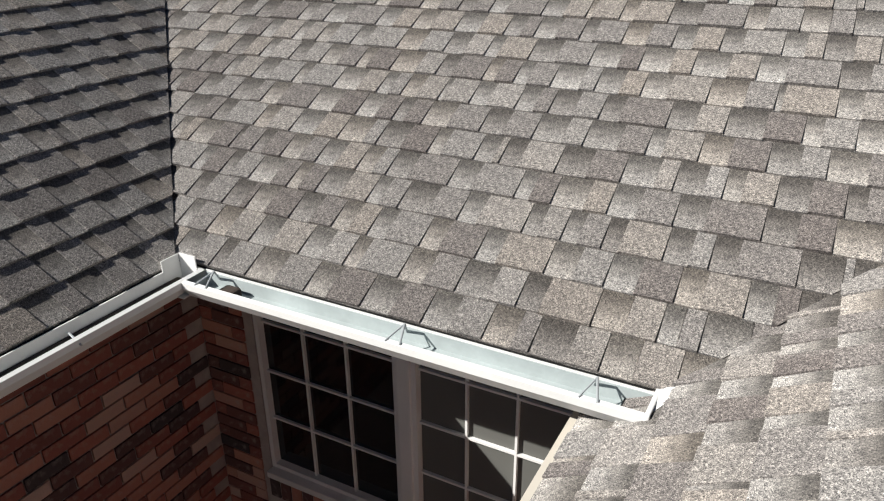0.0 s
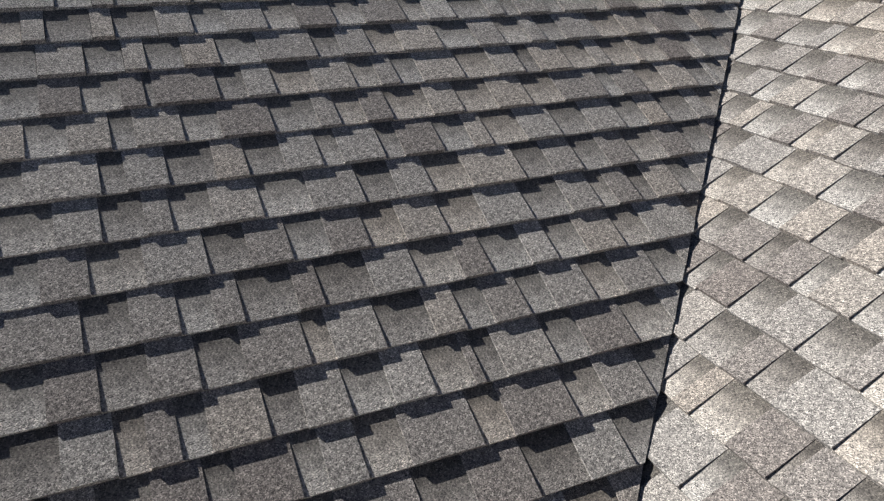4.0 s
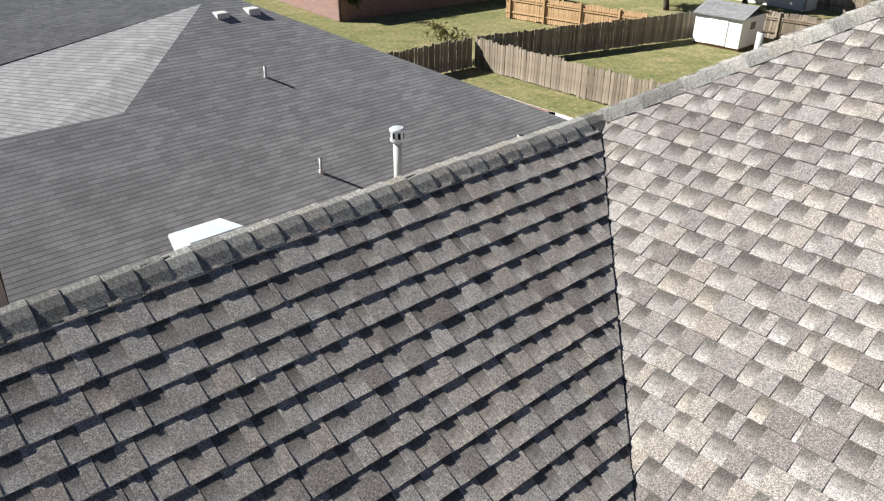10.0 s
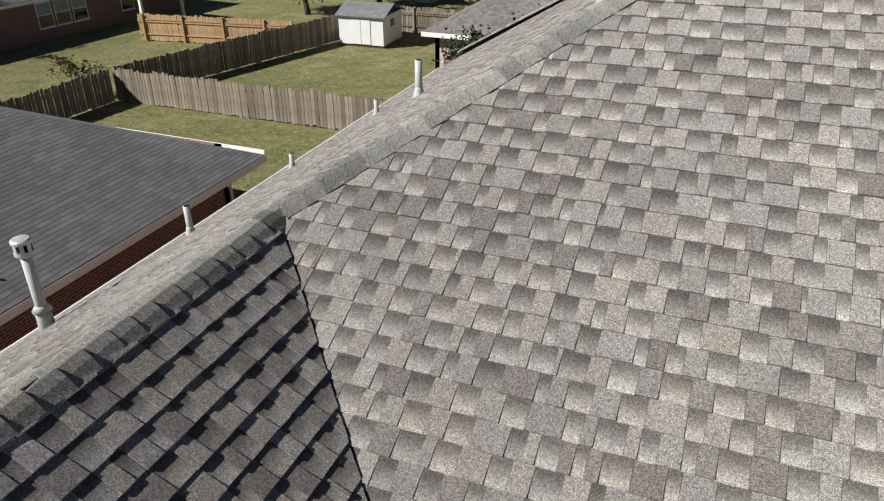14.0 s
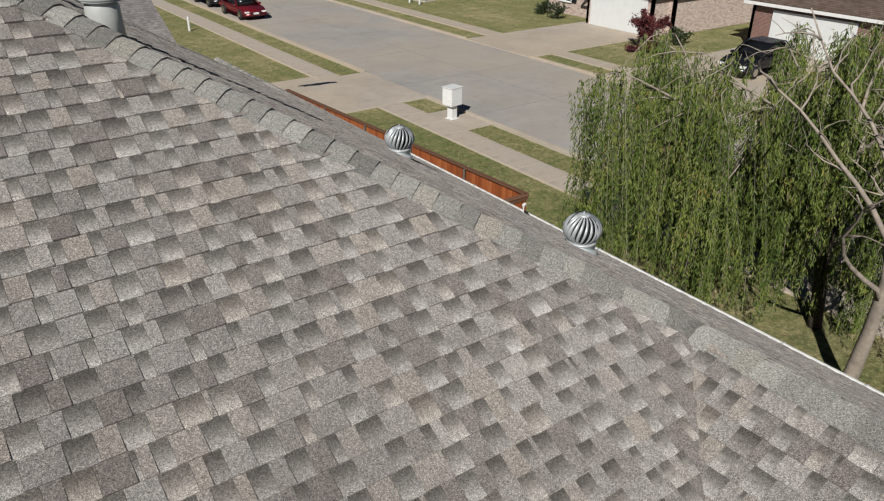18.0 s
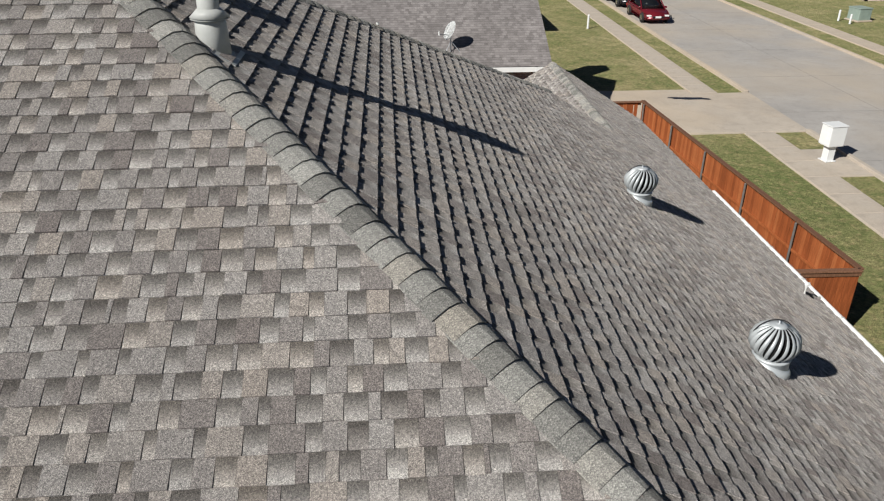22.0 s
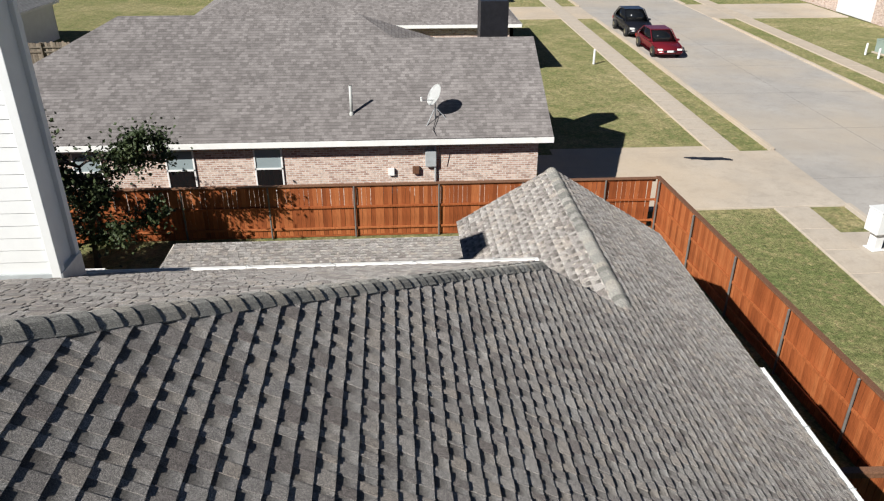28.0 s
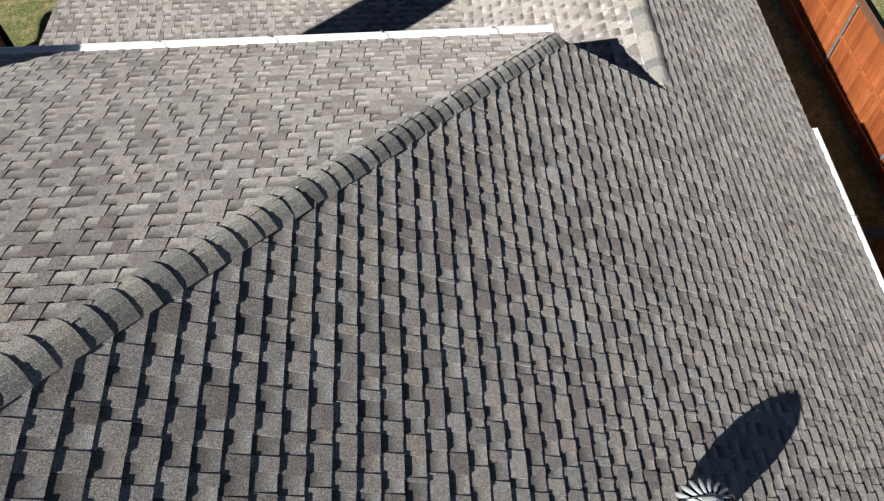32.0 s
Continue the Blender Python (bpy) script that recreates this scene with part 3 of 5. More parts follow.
wall_w = wall_with_hole("wall_window_side", 0.45, -0.45, 1.95, 0.0, H + 0.1, -0.115, 1.545, H - 1.475, H - 0.245, 0.22, MORTAR, "red-brown brick wall with a white window")
BRX = mesh_of("brick", [(x, y, z) for x in (-0.0985, 0.0985) for y in (0.0, -0.011) for z in (-0.031, 0.031)],
              [(2, 3, 7, 6), (0, 2, 6, 4), (1, 5, 7, 3), (0, 1, 3, 2), (4, 6, 7, 5)], BRICK)
BRH = mesh_of("brick", [(x * 0.72, y, z) for x in (-0.0985, 0.0985) for y in (0.0, -0.011) for z in (-0.031, 0.031)],
              [(2, 3, 7, 6), (0, 2, 6, 4), (1, 5, 7, 3), (0, 1, 3, 2), (4, 6, 7, 5)], BRICK)
BRQ = mesh_of("brick", [(x * 0.37, y, z) for x in (-0.0985, 0.0985) for y in (0.0, -0.011) for z in (-0.031, 0.031)],
              [(2, 3, 7, 6), (0, 2, 6, 4), (1, 5, 7, 3), (0, 1, 3, 2), (4, 6, 7, 5)], BRICK)
for r in range(24):
    z = H - 0.16 - r * 0.073
    for x, me in (((-0.345, BRX), (-0.205, BRQ)) if r % 2 else ((-0.406, BRQ), (-0.266, BRX))):
        put("brick", me, wall_w, "", Matrix.Translation((x, 0.449 - rnd.random() * 0.003, z)))
for k in range(22):
    put("brick", BRH, wall_w, "", Matrix.Translation((-0.10 + k * 0.073, 0.452, H - 1.60)) @ Matrix.Rotation(radians(90), 4, 'Y'))
for r in range(6):
    for k in range(8):
        put("brick", BRX, wall_w, "", Matrix.Translation((0.03 + k * 0.207 - (r % 2) * 0.1, 0.449, H - 1.735 - r * 0.073)))

# window in the wall: two white units with glazing bars
win = thing("window_1", (0, 0.485, H + 0.03), "white-framed double window with dark panes and glazing bars", "window", "", 0, "structure")


def window_unit(x0, x1, z0, z1, cols, rows, glass):
    bm = bmesh.new()
    for a, b, c, d in ((x0, z0, x0 + 0.024, z1), (x1 - 0.024, z0, x1, z1), (x0 + 0.024, z0, x1 - 0.024, z0 + 0.024), (x0 + 0.024, z1 - 0.024, x1 - 0.024, z1)):
        box_bm(a, -0.03, b, c, 0.05, d, 0, bm)
    frame_ob = part("window_frame", bm, WHITE, win, "white painted metal frame")
    w, h = (x1 - x0 - 0.07) / cols, (z1 - z0 - 0.07) / rows
    for i in range(cols):
        for j in range(rows):
            part("pane", box_bm(x0 + 0.024 + i * w, 0.012, z0 + 0.024 + j * h, x0 + 0.024 + (i + 1) * w, 0.018, z0 + 0.024 + (j + 1) * h), glass, frame_ob, "dark glass")
    for i in range(1, cols):
        part("glazing_bar", box_bm(x0 + 0.024 + i * w - 0.0055, -0.006, z0 + 0.024, x0 + 0.024 + i * w + 0.0055, 0.012, z1 - 0.024), WHITE, frame_ob)
    for j in range(1, rows):
        part("glazing_bar", box_bm(x0 + 0.024, -0.0055, z0 + 0.024 + j * h - 0.0055, x1 - 0.024, 0.0115, z0 + 0.024 + j * h + 0.0055), WHITE, frame_ob)


# Left unit's shade put in as near-black glass; right unit's grey screen catches sun.
window_unit(-0.11, 0.70, -1.50, -0.28, 3, 4, PANE)
window_unit(0.77, 1.54, -1.50, -0.28, 3, 4, SCREEN)
part("mullion", box_bm(0.70, -0.045, -1.50, 0.77, 0.05, -0.28, 0.006), WHITE, win, "pale blue-white post between the units")
part("window_sill", box_bm(-0.11, -0.08, -1.54, 1.54, 0.05, -1.502, 0.006), WHITE, win)
# Black box added for the darkness of the unlit room.
part("room_behind", box_bm(-0.4, 0.22, -1.65, 1.9, 2.3, -0.15), SHADEBLACK, win, "black box for the unlit room behind the glass")


def big_wall(name, p, q, z1, material, label):
    ob = put(name, wall_mesh(name, p, q, 0.0, z1, 0.2, material))
    tagged(ob, label, "wall", "", "structure")


big_wall("wall_entry_side", (2.05, 0.45), (2.05, -7.5), H - 0.25, REDWALL, "red brick entry wall under the eave")
big_wall("wall_east", (8.95, -7.5), (8.95, 18.3), H - 2.6, REDWALL, "shaded red brick east wall")
big_wall("wall_north", (5.1, 12.5), (-5.4, 12.5), H - 0.2, REDWALL, "red brick north wall")
big_wall("wall_north_wing", (8.95, 18.3), (5.1, 18.3), H - 2.6, REDWALL, "red brick wing wall")
big_wall("wall_west", (-5.6, 12.5), (-5.6, -7.5), H - 0.45, REDWALL, "red brick west wall")
big_wall("wall_south_front", (-5.6, -7.4), (-0.45, -7.4), H, REDWALL, "red brick front wall")
big_wall("wall_south_garage", (2.05, -7.4), (8.95, -7.4), H - 2.6, REDWALL, "red brick front wall")
gable = mesh_of("wall_wing_gable", [(4.9, 18.3, H - 2.3), (9.0, 18.3, H - 2.6), (6.75, 18.3, H - 1.05), (4.9, 18.1, H - 2.3), (9.0, 18.1, H - 2.6), (6.75, 18.1, H - 1.05)],
                [(0, 1, 2), (5, 4, 3), (0, 3, 4, 1), (1, 4, 5, 2), (2, 5, 3, 0)], SIDING)
tagged(put("wall_wing_gable", gable), "cream boarded gable end of the wing", "wall", "", "structure")

# ---------- our house: roof ----------
AX, AY = 0.105, 5.55          # the top of the hips
MB = (ZA - H) / AY            # pitch of the south slope
MW = (ZA - H - 2.55 * M) / (AX + 2.55)   # pitch of the west slope
n_e, n_c, n_w, n_v, n_s = (M, 0, 1), (MC, 0, 1), (-M, 0, 1), (-MW, 0, 1), (0, -MB, 1)
JY = 2.55 * M / MB            # where the courtyard ridge meets the south slope
FY = 1.695 * M / MB           # where the entry ridge meets it
WE = -5.65                    # the west eave
EE = 9.20                     # the east eave
NX, NY, NZ = 5.37, 12.92, 6.0  # the low corner of the north hip
WR, WN = 6.69, 18.55          # the ridge of the wing and its north end
MN = (ZA - NZ) / (NY - 6.05)
n_n = (0, MN, 1)
z_of = lambda x: H + MC * (XC - x)
z_w = lambda x: ZA + MW * (x - AX)
roof_a = roof_slope("roof_courtyard", "grey-brown laminated shingle slope in grazing light", (0.022, 0, H - 0.022 * M), (1, 0), M,
                    [[(0.022, -7.6), (0.022, -0.05), (-2.55, JY - 0.03), (-2.55, -7.6)]], (-2.3, -1.9, -0.1, 2.2), 3)
roof_b = roof_slope("roof_south", "sunlit grey-brown laminated shingle slope", (0, -0.018, H - 0.018 * MB), (0, -1), MB,
                    [[(-0.045, -0.018), (1.905, -0.018), (3.615, FY), (AX, AY), (-2.58, JY)]], (-2.0, 0.2, 3.0, 1.6), 5)
roof_c = roof_slope("roof_east", "long grey-brown shingle slope raked by low sun", (EE, 0, H + MC * (XC - EE)), (1, 0), MC,
                    [[(3.615, -7.6), (EE, -7.6), (EE, FY), (3.615, FY)], [(3.615, FY), (EE, FY), (EE, AY), (AX, AY)],
                     [(AX, AY), (EE, AY), (EE, 6.05), (AX, 6.05)], [(AX, 6.05), (EE, 6.05), (EE, NY - 0.04), (NX, NY - 0.04)],
                     [(WR, NY - 0.04), (EE, NY - 0.04), (EE, WN), (WR, WN)]], (1.2, 3.0, 4.4, 7.5), 7)
roof_d = roof_slope("roof_north", "grey shingle slope falling to a white gutter", (0, NY, NZ), (0, 1), MN,
                    [[(AX, 6.05), (NX, NY), (-5.23, NY)]], (1.6, 8.6, 5.0, 12.8), 9)
roof_w = roof_slope("roof_west", "sunlit grey shingle slope with small vent pipes", (WE, 0, z_w(WE)), (-1, 0), MW,
                    [[(WE, -7.6), (-2.55, -7.6), (-2.55, JY), (WE, JY)], [(WE, JY), (-2.55, JY), (AX, AY), (WE, AY)],
                     [(WE, AY), (AX, AY), (AX, 6.05), (WE, 6.05)], [(WE, 6.05), (AX, 6.05), (-5.23, NY), (WE, NY)]], (-5.0, 3.0, -1.5, 7.5), 13)
roof_slope("roof_entry", "sunlit tan-grey shingle slope over the entry", (1.68, 0, H + M * (1.68 - 1.92)), (-1, 0), M,
                    [[(1.68, -7.6), (3.615, -7.6), (3.615, 0.0), (1.68, 0.0)], [(1.92, 0.0), (3.615, 0.0), (3.615, FY)]], (1.6, -1.0, 3.4, 1.3), 15)
roof_e = roof_slope("roof_wing", "pale grey shingle slope of the low wing", (4.72, 0, z_of(WR) - M * (WR - 4.72)), (-1, 0), M,
                    [[(4.72, NY + 0.03), (WR, NY + 0.03), (WR, WN), (4.72, WN)]], (4.8, 13.6, 6.6, 18.4), 17)
roof_slope("roof_patio", "low grey shingle roof over the patio", (0, 19.05, H - 2.72), (0, 1), 0.075,
                    [[(-1.4, 19.05), (-1.4, 12.9), (5.4, 12.9), (5.4, 19.05)]], (1.2, 16.0, 4.6, 18.9), 19, 0.2)
# West end past x = -5.2 is unseen, added to shade the lawn.
roof_bay = roof_slope("roof_bay", "small low shingle roof beside the chimney, extended unseen to shade the ground", (0, 18.0, H - 2.75), (0, 1), 0.075,
                      [[(-7.4, 18.0), (-7.4, 12.9), (-2.62, 12.9), (-2.62, 18.0)]], None, 21, 0.14)

cap_row(roof_a, (-2.55, JY + 0.05, H + 2.55 * M), (-2.55, -7.5, H + 2.55 * M), n_e, n_v, (1, 0), (-1, 0))
cap_row(roof_b, (-2.55, JY, H + 2.55 * M), (AX, AY, ZA), n_s, n_v, (1, -1), (-1, 1))
cap_row(roof_b, (3.615, FY, z_of(3.615)), (AX, AY, ZA), n_s, n_c, (-1, -1), (1, 1))
cap_row(roof_c, (3.615, -7.5, z_of(3.615)), (3.615, FY, z_of(3.615)), n_c, n_w, (1, 0), (-1, 0))
cap_row(roof_c, (AX, AY, ZA), (AX, 6.05, ZA), n_c, n_v, (1, 0), (-1, 0))
cap_row(roof_d, (NX, NY - 0.02, z_of(NX)), (AX, 6.05, ZA), n_c, n_n, (1, -1), (-1, 1))
cap_row(roof_w, (-5.23, NY - 0.02, NZ), (AX, 6.05, ZA), n_v, n_n, (-1, -1), (1, 1))
cap_row(roof_e, (WR, WN, z_of(WR)), (WR, 13.1, z_of(WR)), n_c, n_w, (1, 0), (-1, 0))


def fascia(name, p, q, z0, z1, material, label):
    ob = put(name, wall_mesh(name, p, q, z0, z1, 0.03, material))
    tagged(ob, label, "trim", "", "structure")


fascia("trim_courtyard", (0.0, 0.02), (0.0, -7.5), H - 0.08, H - 0.03, WHITE, "white fascia board behind the gutter")
fascia("trim_window_side", (1.85, 0.01), (0.0, 0.01), H - 0.08, H - 0.03, WHITE, "white fascia board behind the gutter")
fascia("trim_entry", (1.67, -7.5), (1.67, 0.0), H - 0.36, H - 0.17, TRIM, "cream fascia board of the entry roof")
fascia("trim_north", (NX - 0.05, NY + 0.02), (-5.2, NY + 0.02), NZ - 0.16, NZ - 0.02, WHITE, "white fascia board behind the gutter")
fascia("trim_patio_west", (-1.42, 12.95), (-1.42, 19.05), H - 2.89, H - 2.72, TRIM, "cream edge board of the patio roof")
fascia("trim_patio_north", (-1.4, 19.07), (5.4, 19.07), H - 2.89, H - 2.73, TRIM, "cream edge board of the patio roof")
fascia("trim_east", (EE + 0.01, -7.5), (EE + 0.01, WN), z_of(EE) - 0.2, z_of(EE) - 0.04, TRIM, "cream fascia board under the long slope")
# Step face in near-black: paints the shade below the overhanging slope edge.
fascia("trim_wing_step", (NX + 0.03, NY - 0.02), (WR, NY - 0.02), H - 1.35, H - 0.95, DARKMETAL, "step face coloured dark for the shade under the cut edge of the slope")
for name, x0, y0, x1, y1, z in (("soffit_1", -0.45, -7.5, 0.0, 0.45, H - 0.072), ("soffit_2", 0.0, 0.0, 1.9, 0.45, H - 0.069), ("soffit_3", 1.68, -7.5, 2.05, -0.02, H - 0.36),
                             ("soffit_4", 8.95, -7.5, EE - 0.02, WN - 0.1, z_of(EE) - 0.2), ("soffit_5", -5.2, 12.5, NX - 0.1, NY, NZ - 0.17)):
    plate(name, x0, y0, x1, y1, z, TRIM, "painted soffit boards under the eave", "soffit", 0.02)
cut = mesh_of("trim_slope_edge", [(NX, NY - 0.035, z_of(NX)), (WR, NY - 0.035, z_of(WR)), (WR, NY - 0.035, z_of(WR) - 0.32), (NX, NY - 0.035, z_of(NX) - 0.32),
                                  (NX, NY - 0.06, z_of(NX)), (WR, NY - 0.06, z_of(WR)), (WR, NY - 0.06, z_of(WR) - 0.32), (NX, NY - 0.06, z_of(NX) - 0.32)],
              [(3, 2, 1, 0), (4, 5, 6, 7), (0, 1, 5, 4), (1, 2, 6, 5), (2, 3, 7, 6), (3, 0, 4, 7)], TRIM)
tagged(put("trim_slope_edge", cut), "cream edge board where the slope is cut", "trim", "", "structure")

# gutters
g1 = trough("gutter", (0.04, -7.5, H - 0.012), (0.04, -0.04, H - 0.012), (1, 0), "white metal gutter along the courtyard eave", None, 0.07, 0.13)
g2 = trough("gutter", (0.17, -0.03, H - 0.012), (1.88, -0.03, H - 0.012), (0, -1), "white metal gutter over the window with wire hangers", None, 0.07, 0.13)
part("corner_piece", box_bm(0.04, -0.16, H - 0.082, 0.17, -0.03, H - 0.077, 0), WHITE, g2)
part("splash_guard", box_bm(0.045, -0.044, H - 0.08, 0.13, -0.038, H + 0.035, 0.002), WHITE, g2, "upright white metal splash guard")
part("splash_guard", box_bm(0.040, -0.13, H - 0.08, 0.046, -0.045, H + 0.033, 0.002), WHITE, g2)
part("end_cap", box_bm(1.875, -0.162, H - 0.085, 1.89, -0.02, H - 0.003, 0.003), WHITE, g2)
kick = bmesh.new()
kv = [kick.verts.new(v) for v in ((1.89, -0.13, H - 0.015), (1.89, -0.02, H + 0.004), (2.08, 0.0, H + 0.058), (1.89, -0.13, H - 0.025), (1.89, -0.02, H - 0.006), (2.08, 0.0, H + 0.048))]
for f in ((0, 1, 2), (5, 4, 3), (0, 3, 4, 1), (1, 4, 5, 2), (2, 5, 3, 0)):
    kick.faces.new([kv[i] for i in f])
part("kickout_flashing", kick, WHITE, g2, "white flashing tongue past the gutter end")
for x in (0.24, 1.06, 1.70):
    bm = tube_bm([(x, -0.035, H - 0.04), (x + 0.02, -0.08, H + 0.02), (x + 0.045, -0.155, H - 0.01)], [0.004] * 3, 6)
    part("hanger", bm, ZINC, g2, "thin bent wire hanger")
    part("hanger", tube_bm([(x - 0.01, -0.155, H - 0.01), (x + 0.02, -0.08, H + 0.02)], [0.003] * 2, 6), ZINC, g2)
part("leaf_clump", box_bm(0.30, -0.12, H - 0.07, 0.37, -0.06, H - 0.03, 0.012), DARKBARK, g2, "dark wet leaves")
part("trough_bed", box_bm(0.175, -0.12, H - 0.076, 1.87, -0.038, H - 0.07, 0.001), TROUGHBED, g2, "dull blue-grey metal bed")
part("trough_back", box_bm(0.175, -0.039, H - 0.07, 1.87, -0.036, H - 0.018, 0.0), TROUGHBED, g2)
# Dark strip along the trough: its shade put into colour, with litter.
part("leaf_litter", box_bm(0.048, -7.4, H - 0.075, 0.135, -0.07, H - 0.055, 0.006), DARKBARK, g1, "dark strip for the shade and litter in the trough")
for y in (-0.55, -1.25, -2.0):
    part("hanger", tube_bm([(0.045, y, H - 0.05), (0.10, y - 0.03, H - 0.02), (0.18, y - 0.05, H - 0.03)], [0.004] * 3, 6), ZINC, g1)
g3 = trough("gutter", (EE + 0.01, -7.5, z_of(EE) - 0.02), (EE + 0.01, 13.65, z_of(EE) - 0.02), (1, 0), "white metal gutter along the east eave")
g4 = trough("gutter", (5.36, 12.95, 5.985), (-5.2, 12.95, 5.985), (0, 1), "white metal gutter under the north slope")
trough("gutter", (-7.4, 18.0, H - 2.76), (-2.6, 18.0, H - 2.76), (0, 1), "white metal gutter of the small low roof", None, 0.09, 0.11)
trough("gutter", (-2.60, 18.0, H - 2.74), (-2.60, 13.0, H - 2.74), (1, 0), "white metal gutter of the small low roof", None, 0.09, 0.11)
big_wall("wall_bay", (-2.95, 12.5), (-2.95, 17.6), H - 2.9, REDWALL, "red brick wall under the small low roof")
# Walls under the roof's unseen west end, which blocks the sun.
big_wall("wall_bay_north", (-2.95, 17.6), (-7.0, 17.6), H - 2.9, REDWALL, "red brick wall under the small low roof")
big_wall("wall_bay_west", (-7.0, 17.6), (-7.0, 12.5), H - 2.9, REDWALL, "red brick wall under the small low roof")
trough("gutter", (WE, -7.5, z_w(WE) - 0.02), (WE, 12.9, z_w(WE) - 0.02), (-1, 0), "white metal gutter along the west eave")
for x in [4.75 - k * 1.1 for k in range(9)]:
    part("hanger", tube_bm([(x, 12.95, 5.995), (x, 13.0, 6.025), (x, 13.07, 5.99)], [0.006] * 3, 6), ZINC, g4)
for y in [12.2 - k * 1.2 for k in range(15)]:
    part("hanger", tube_bm([(EE + 0.01, y, z_of(EE) - 0.01), (EE + 0.07, y, z_of(EE) + 0.01), (EE + 0.13, y, z_of(EE) - 0.015)], [0.006] * 3, 6), ZINC, g3)


# ---------- vents and pipes on the roof ----------
# Darkened copy of the steel: the west turbine's backlit look as colour.
BACKLITZINC = paint("backlit_steel", (0.13, 0.135, 0.135), 0.45, 0.3, 6.0, 0.5)
def turbine(at, normal_z, label, metal=ZINC):
    t = thing("turbine_vent", at, label, "roof vent", "turbine vents on the roof")
    prof = [(0.165, -0.20), (0.16, 0.10), (0.168, 0.105), (0.168, 0.125), (0.15, 0.13)]
    part("base_collar", lathe_bm(prof, 28), ZINC, t, "galvanised round collar", True)
    part("lower_ring", lathe_bm([(0.205, -0.03), (0.185, 0.045), (0.164, 0.06)], 28), ZINC, t, "", True).matrix_basis = Matrix.Rotation(math.atan(M) * (0.8 if normal_z > 0 else -0.8), 4, 'Y')
    bm = box_bm(-0.25, -0.25, -0.004, 0.25, 0.25, 0.004)
    bmesh.ops.rotate(bm, verts=bm.verts, cent=(0, 0, 0), matrix=Matrix.Rotation(math.atan(M), 3, 'Y') if normal_z > 0 else Matrix.Rotation(-math.atan(M), 3, 'Y'))
    part("flashing", bm, CAP, t, "shingle-coloured flashing plate")
    # Black core paints the shade inside the hollow dome.
    part("dark_core", lathe_bm([(0.12, 0.125), (0.155, 0.2), (0.165, 0.27), (0.13, 0.36), (0.06, 0.41)], 20), SHADEBLACK, t)
    fin = None
    for k in range(20):
        if fin is None:
            bm = bmesh.new()
            last = None
            for s in range(11):
                th = radians(-46 + 120 * s / 10)
                r, z = 0.215 * math.cos(th), 0.265 + 0.175 * math.sin(th)
                a0 = 0.05 * s
                v = [bm.verts.new((q * math.cos(a0 + d), q * math.sin(a0 + d), z)) for q, d in ((r * 0.97, 0.0), (r * 1.035, 0.10), (r * 0.86, 0.19))]
                if last:
                    bm.faces.new((last[0], last[1], v[1], v[0]))
                    bm.faces.new((last[1], last[2], v[2], v[1]))
                last = v
            ob = part("fin", bm, metal, t, "", True)
            fin = ob.data
        else:
            put("fin", fin, t, "", Matrix.Rotation(6.28319 * k / 20, 4, 'Z'))
    part("top_disc", lathe_bm([(0.075, 0.425), (0.08, 0.437), (0.04, 0.447), (0.008, 0.45), (0.008, 0.475)], 20), metal, t, "", True)
    part("brace", tube_bm([(0.2 * math.cos(q), 0.06, 0.265 + 0.185 * math.sin(q)) for q in [0.3 * k for k in range(11)]], [0.005] * 11, 5), DARKMETAL, t)
    return t


turbine((5.70, 8.30, z_of(5.70)), 1, "bright metal turbine vent on the east slope")
turbine((5.77, 4.64, z_of(5.77)), 1, "bright metal turbine vent on the east slope")
turbine((-1.71, 8.6, z_w(-1.71)), -1, "turbine vent on the west slope, coloured dark as if backlit", BACKLITZINC)


def pipe(at, height, r, material, label, boot, slope=None, hood=False):
    p = thing("vent_pipe", at, label, "vent pipe", "vent pipes on the roof")
    part("pipe", lathe_bm([(r, -0.12), (r, height), (r * 0.82, height), (r * 0.82, height - 0.1)], 16), material, p, "", True)
    if slope:
        bm = box_bm(-boot, -boot, -0.005, boot, boot, 0.006, 0.003)
        bmesh.ops.rotate(bm, verts=bm.verts, cent=(0, 0, 0), matrix=Matrix.Rotation(math.atan(M), 3, slope[0]) if slope[1] > 0 else Matrix.Rotation(-math.atan(M), 3, slope[0]))
        part("flashing", bm, material if hood else ZINC, p, "metal flashing plate")
    if hood:
        part("base_cone", lathe_bm([(r * 1.6, -0.12), (r * 1.42, 0.15), (r * 1.2, 0.19)], 20), material, p, "", True)
    else:
        part("boot", lathe_bm([(r * 1.75, -0.10), (r * 1.5, 0.03), (r * 1.15, 0.08), (r * 1.02, 0.10)], 16), material, p, "", True)
    if hood:
        part("storm_collar", lathe_bm([(r * 1.02, 0.25), (r * 1.8, 0.195), (r * 1.78, 0.183), (r * 1.02, 0.21)], 20), material, p, "flared metal storm collar", True)
        hh = 2.7 * r
        part("hood_top", lathe_bm([(r * 1.72, height + hh - 0.012), (r * 1.82, height + hh - 0.012), (r * 1.82, height + hh + 0.012), (r * 1.5, height + hh + 0.025), (r * 0.3, height + hh + 0.032)], 24), ZINC, p, "pale round metal hood")
        part("hood_ring", lathe_bm([(r * 1.0, height - 0.02), (r * 1.65, height), (r * 1.75, height + 0.01), (r * 1.75, height + 0.04), (r * 1.6, height + 0.04)], 24), ZINC, p)
        # Black core paints the shade behind the hood's openings.
        part("hood_core", lathe_bm([(r * 1.2, height), (r * 1.2, height + hh)], 20), SHADEBLACK, p)
        for k in range(8):
            bm = box_bm(r * 1.62, -r * 0.36, height + 0.03, r * 1.70, r * 0.36, height + hh)
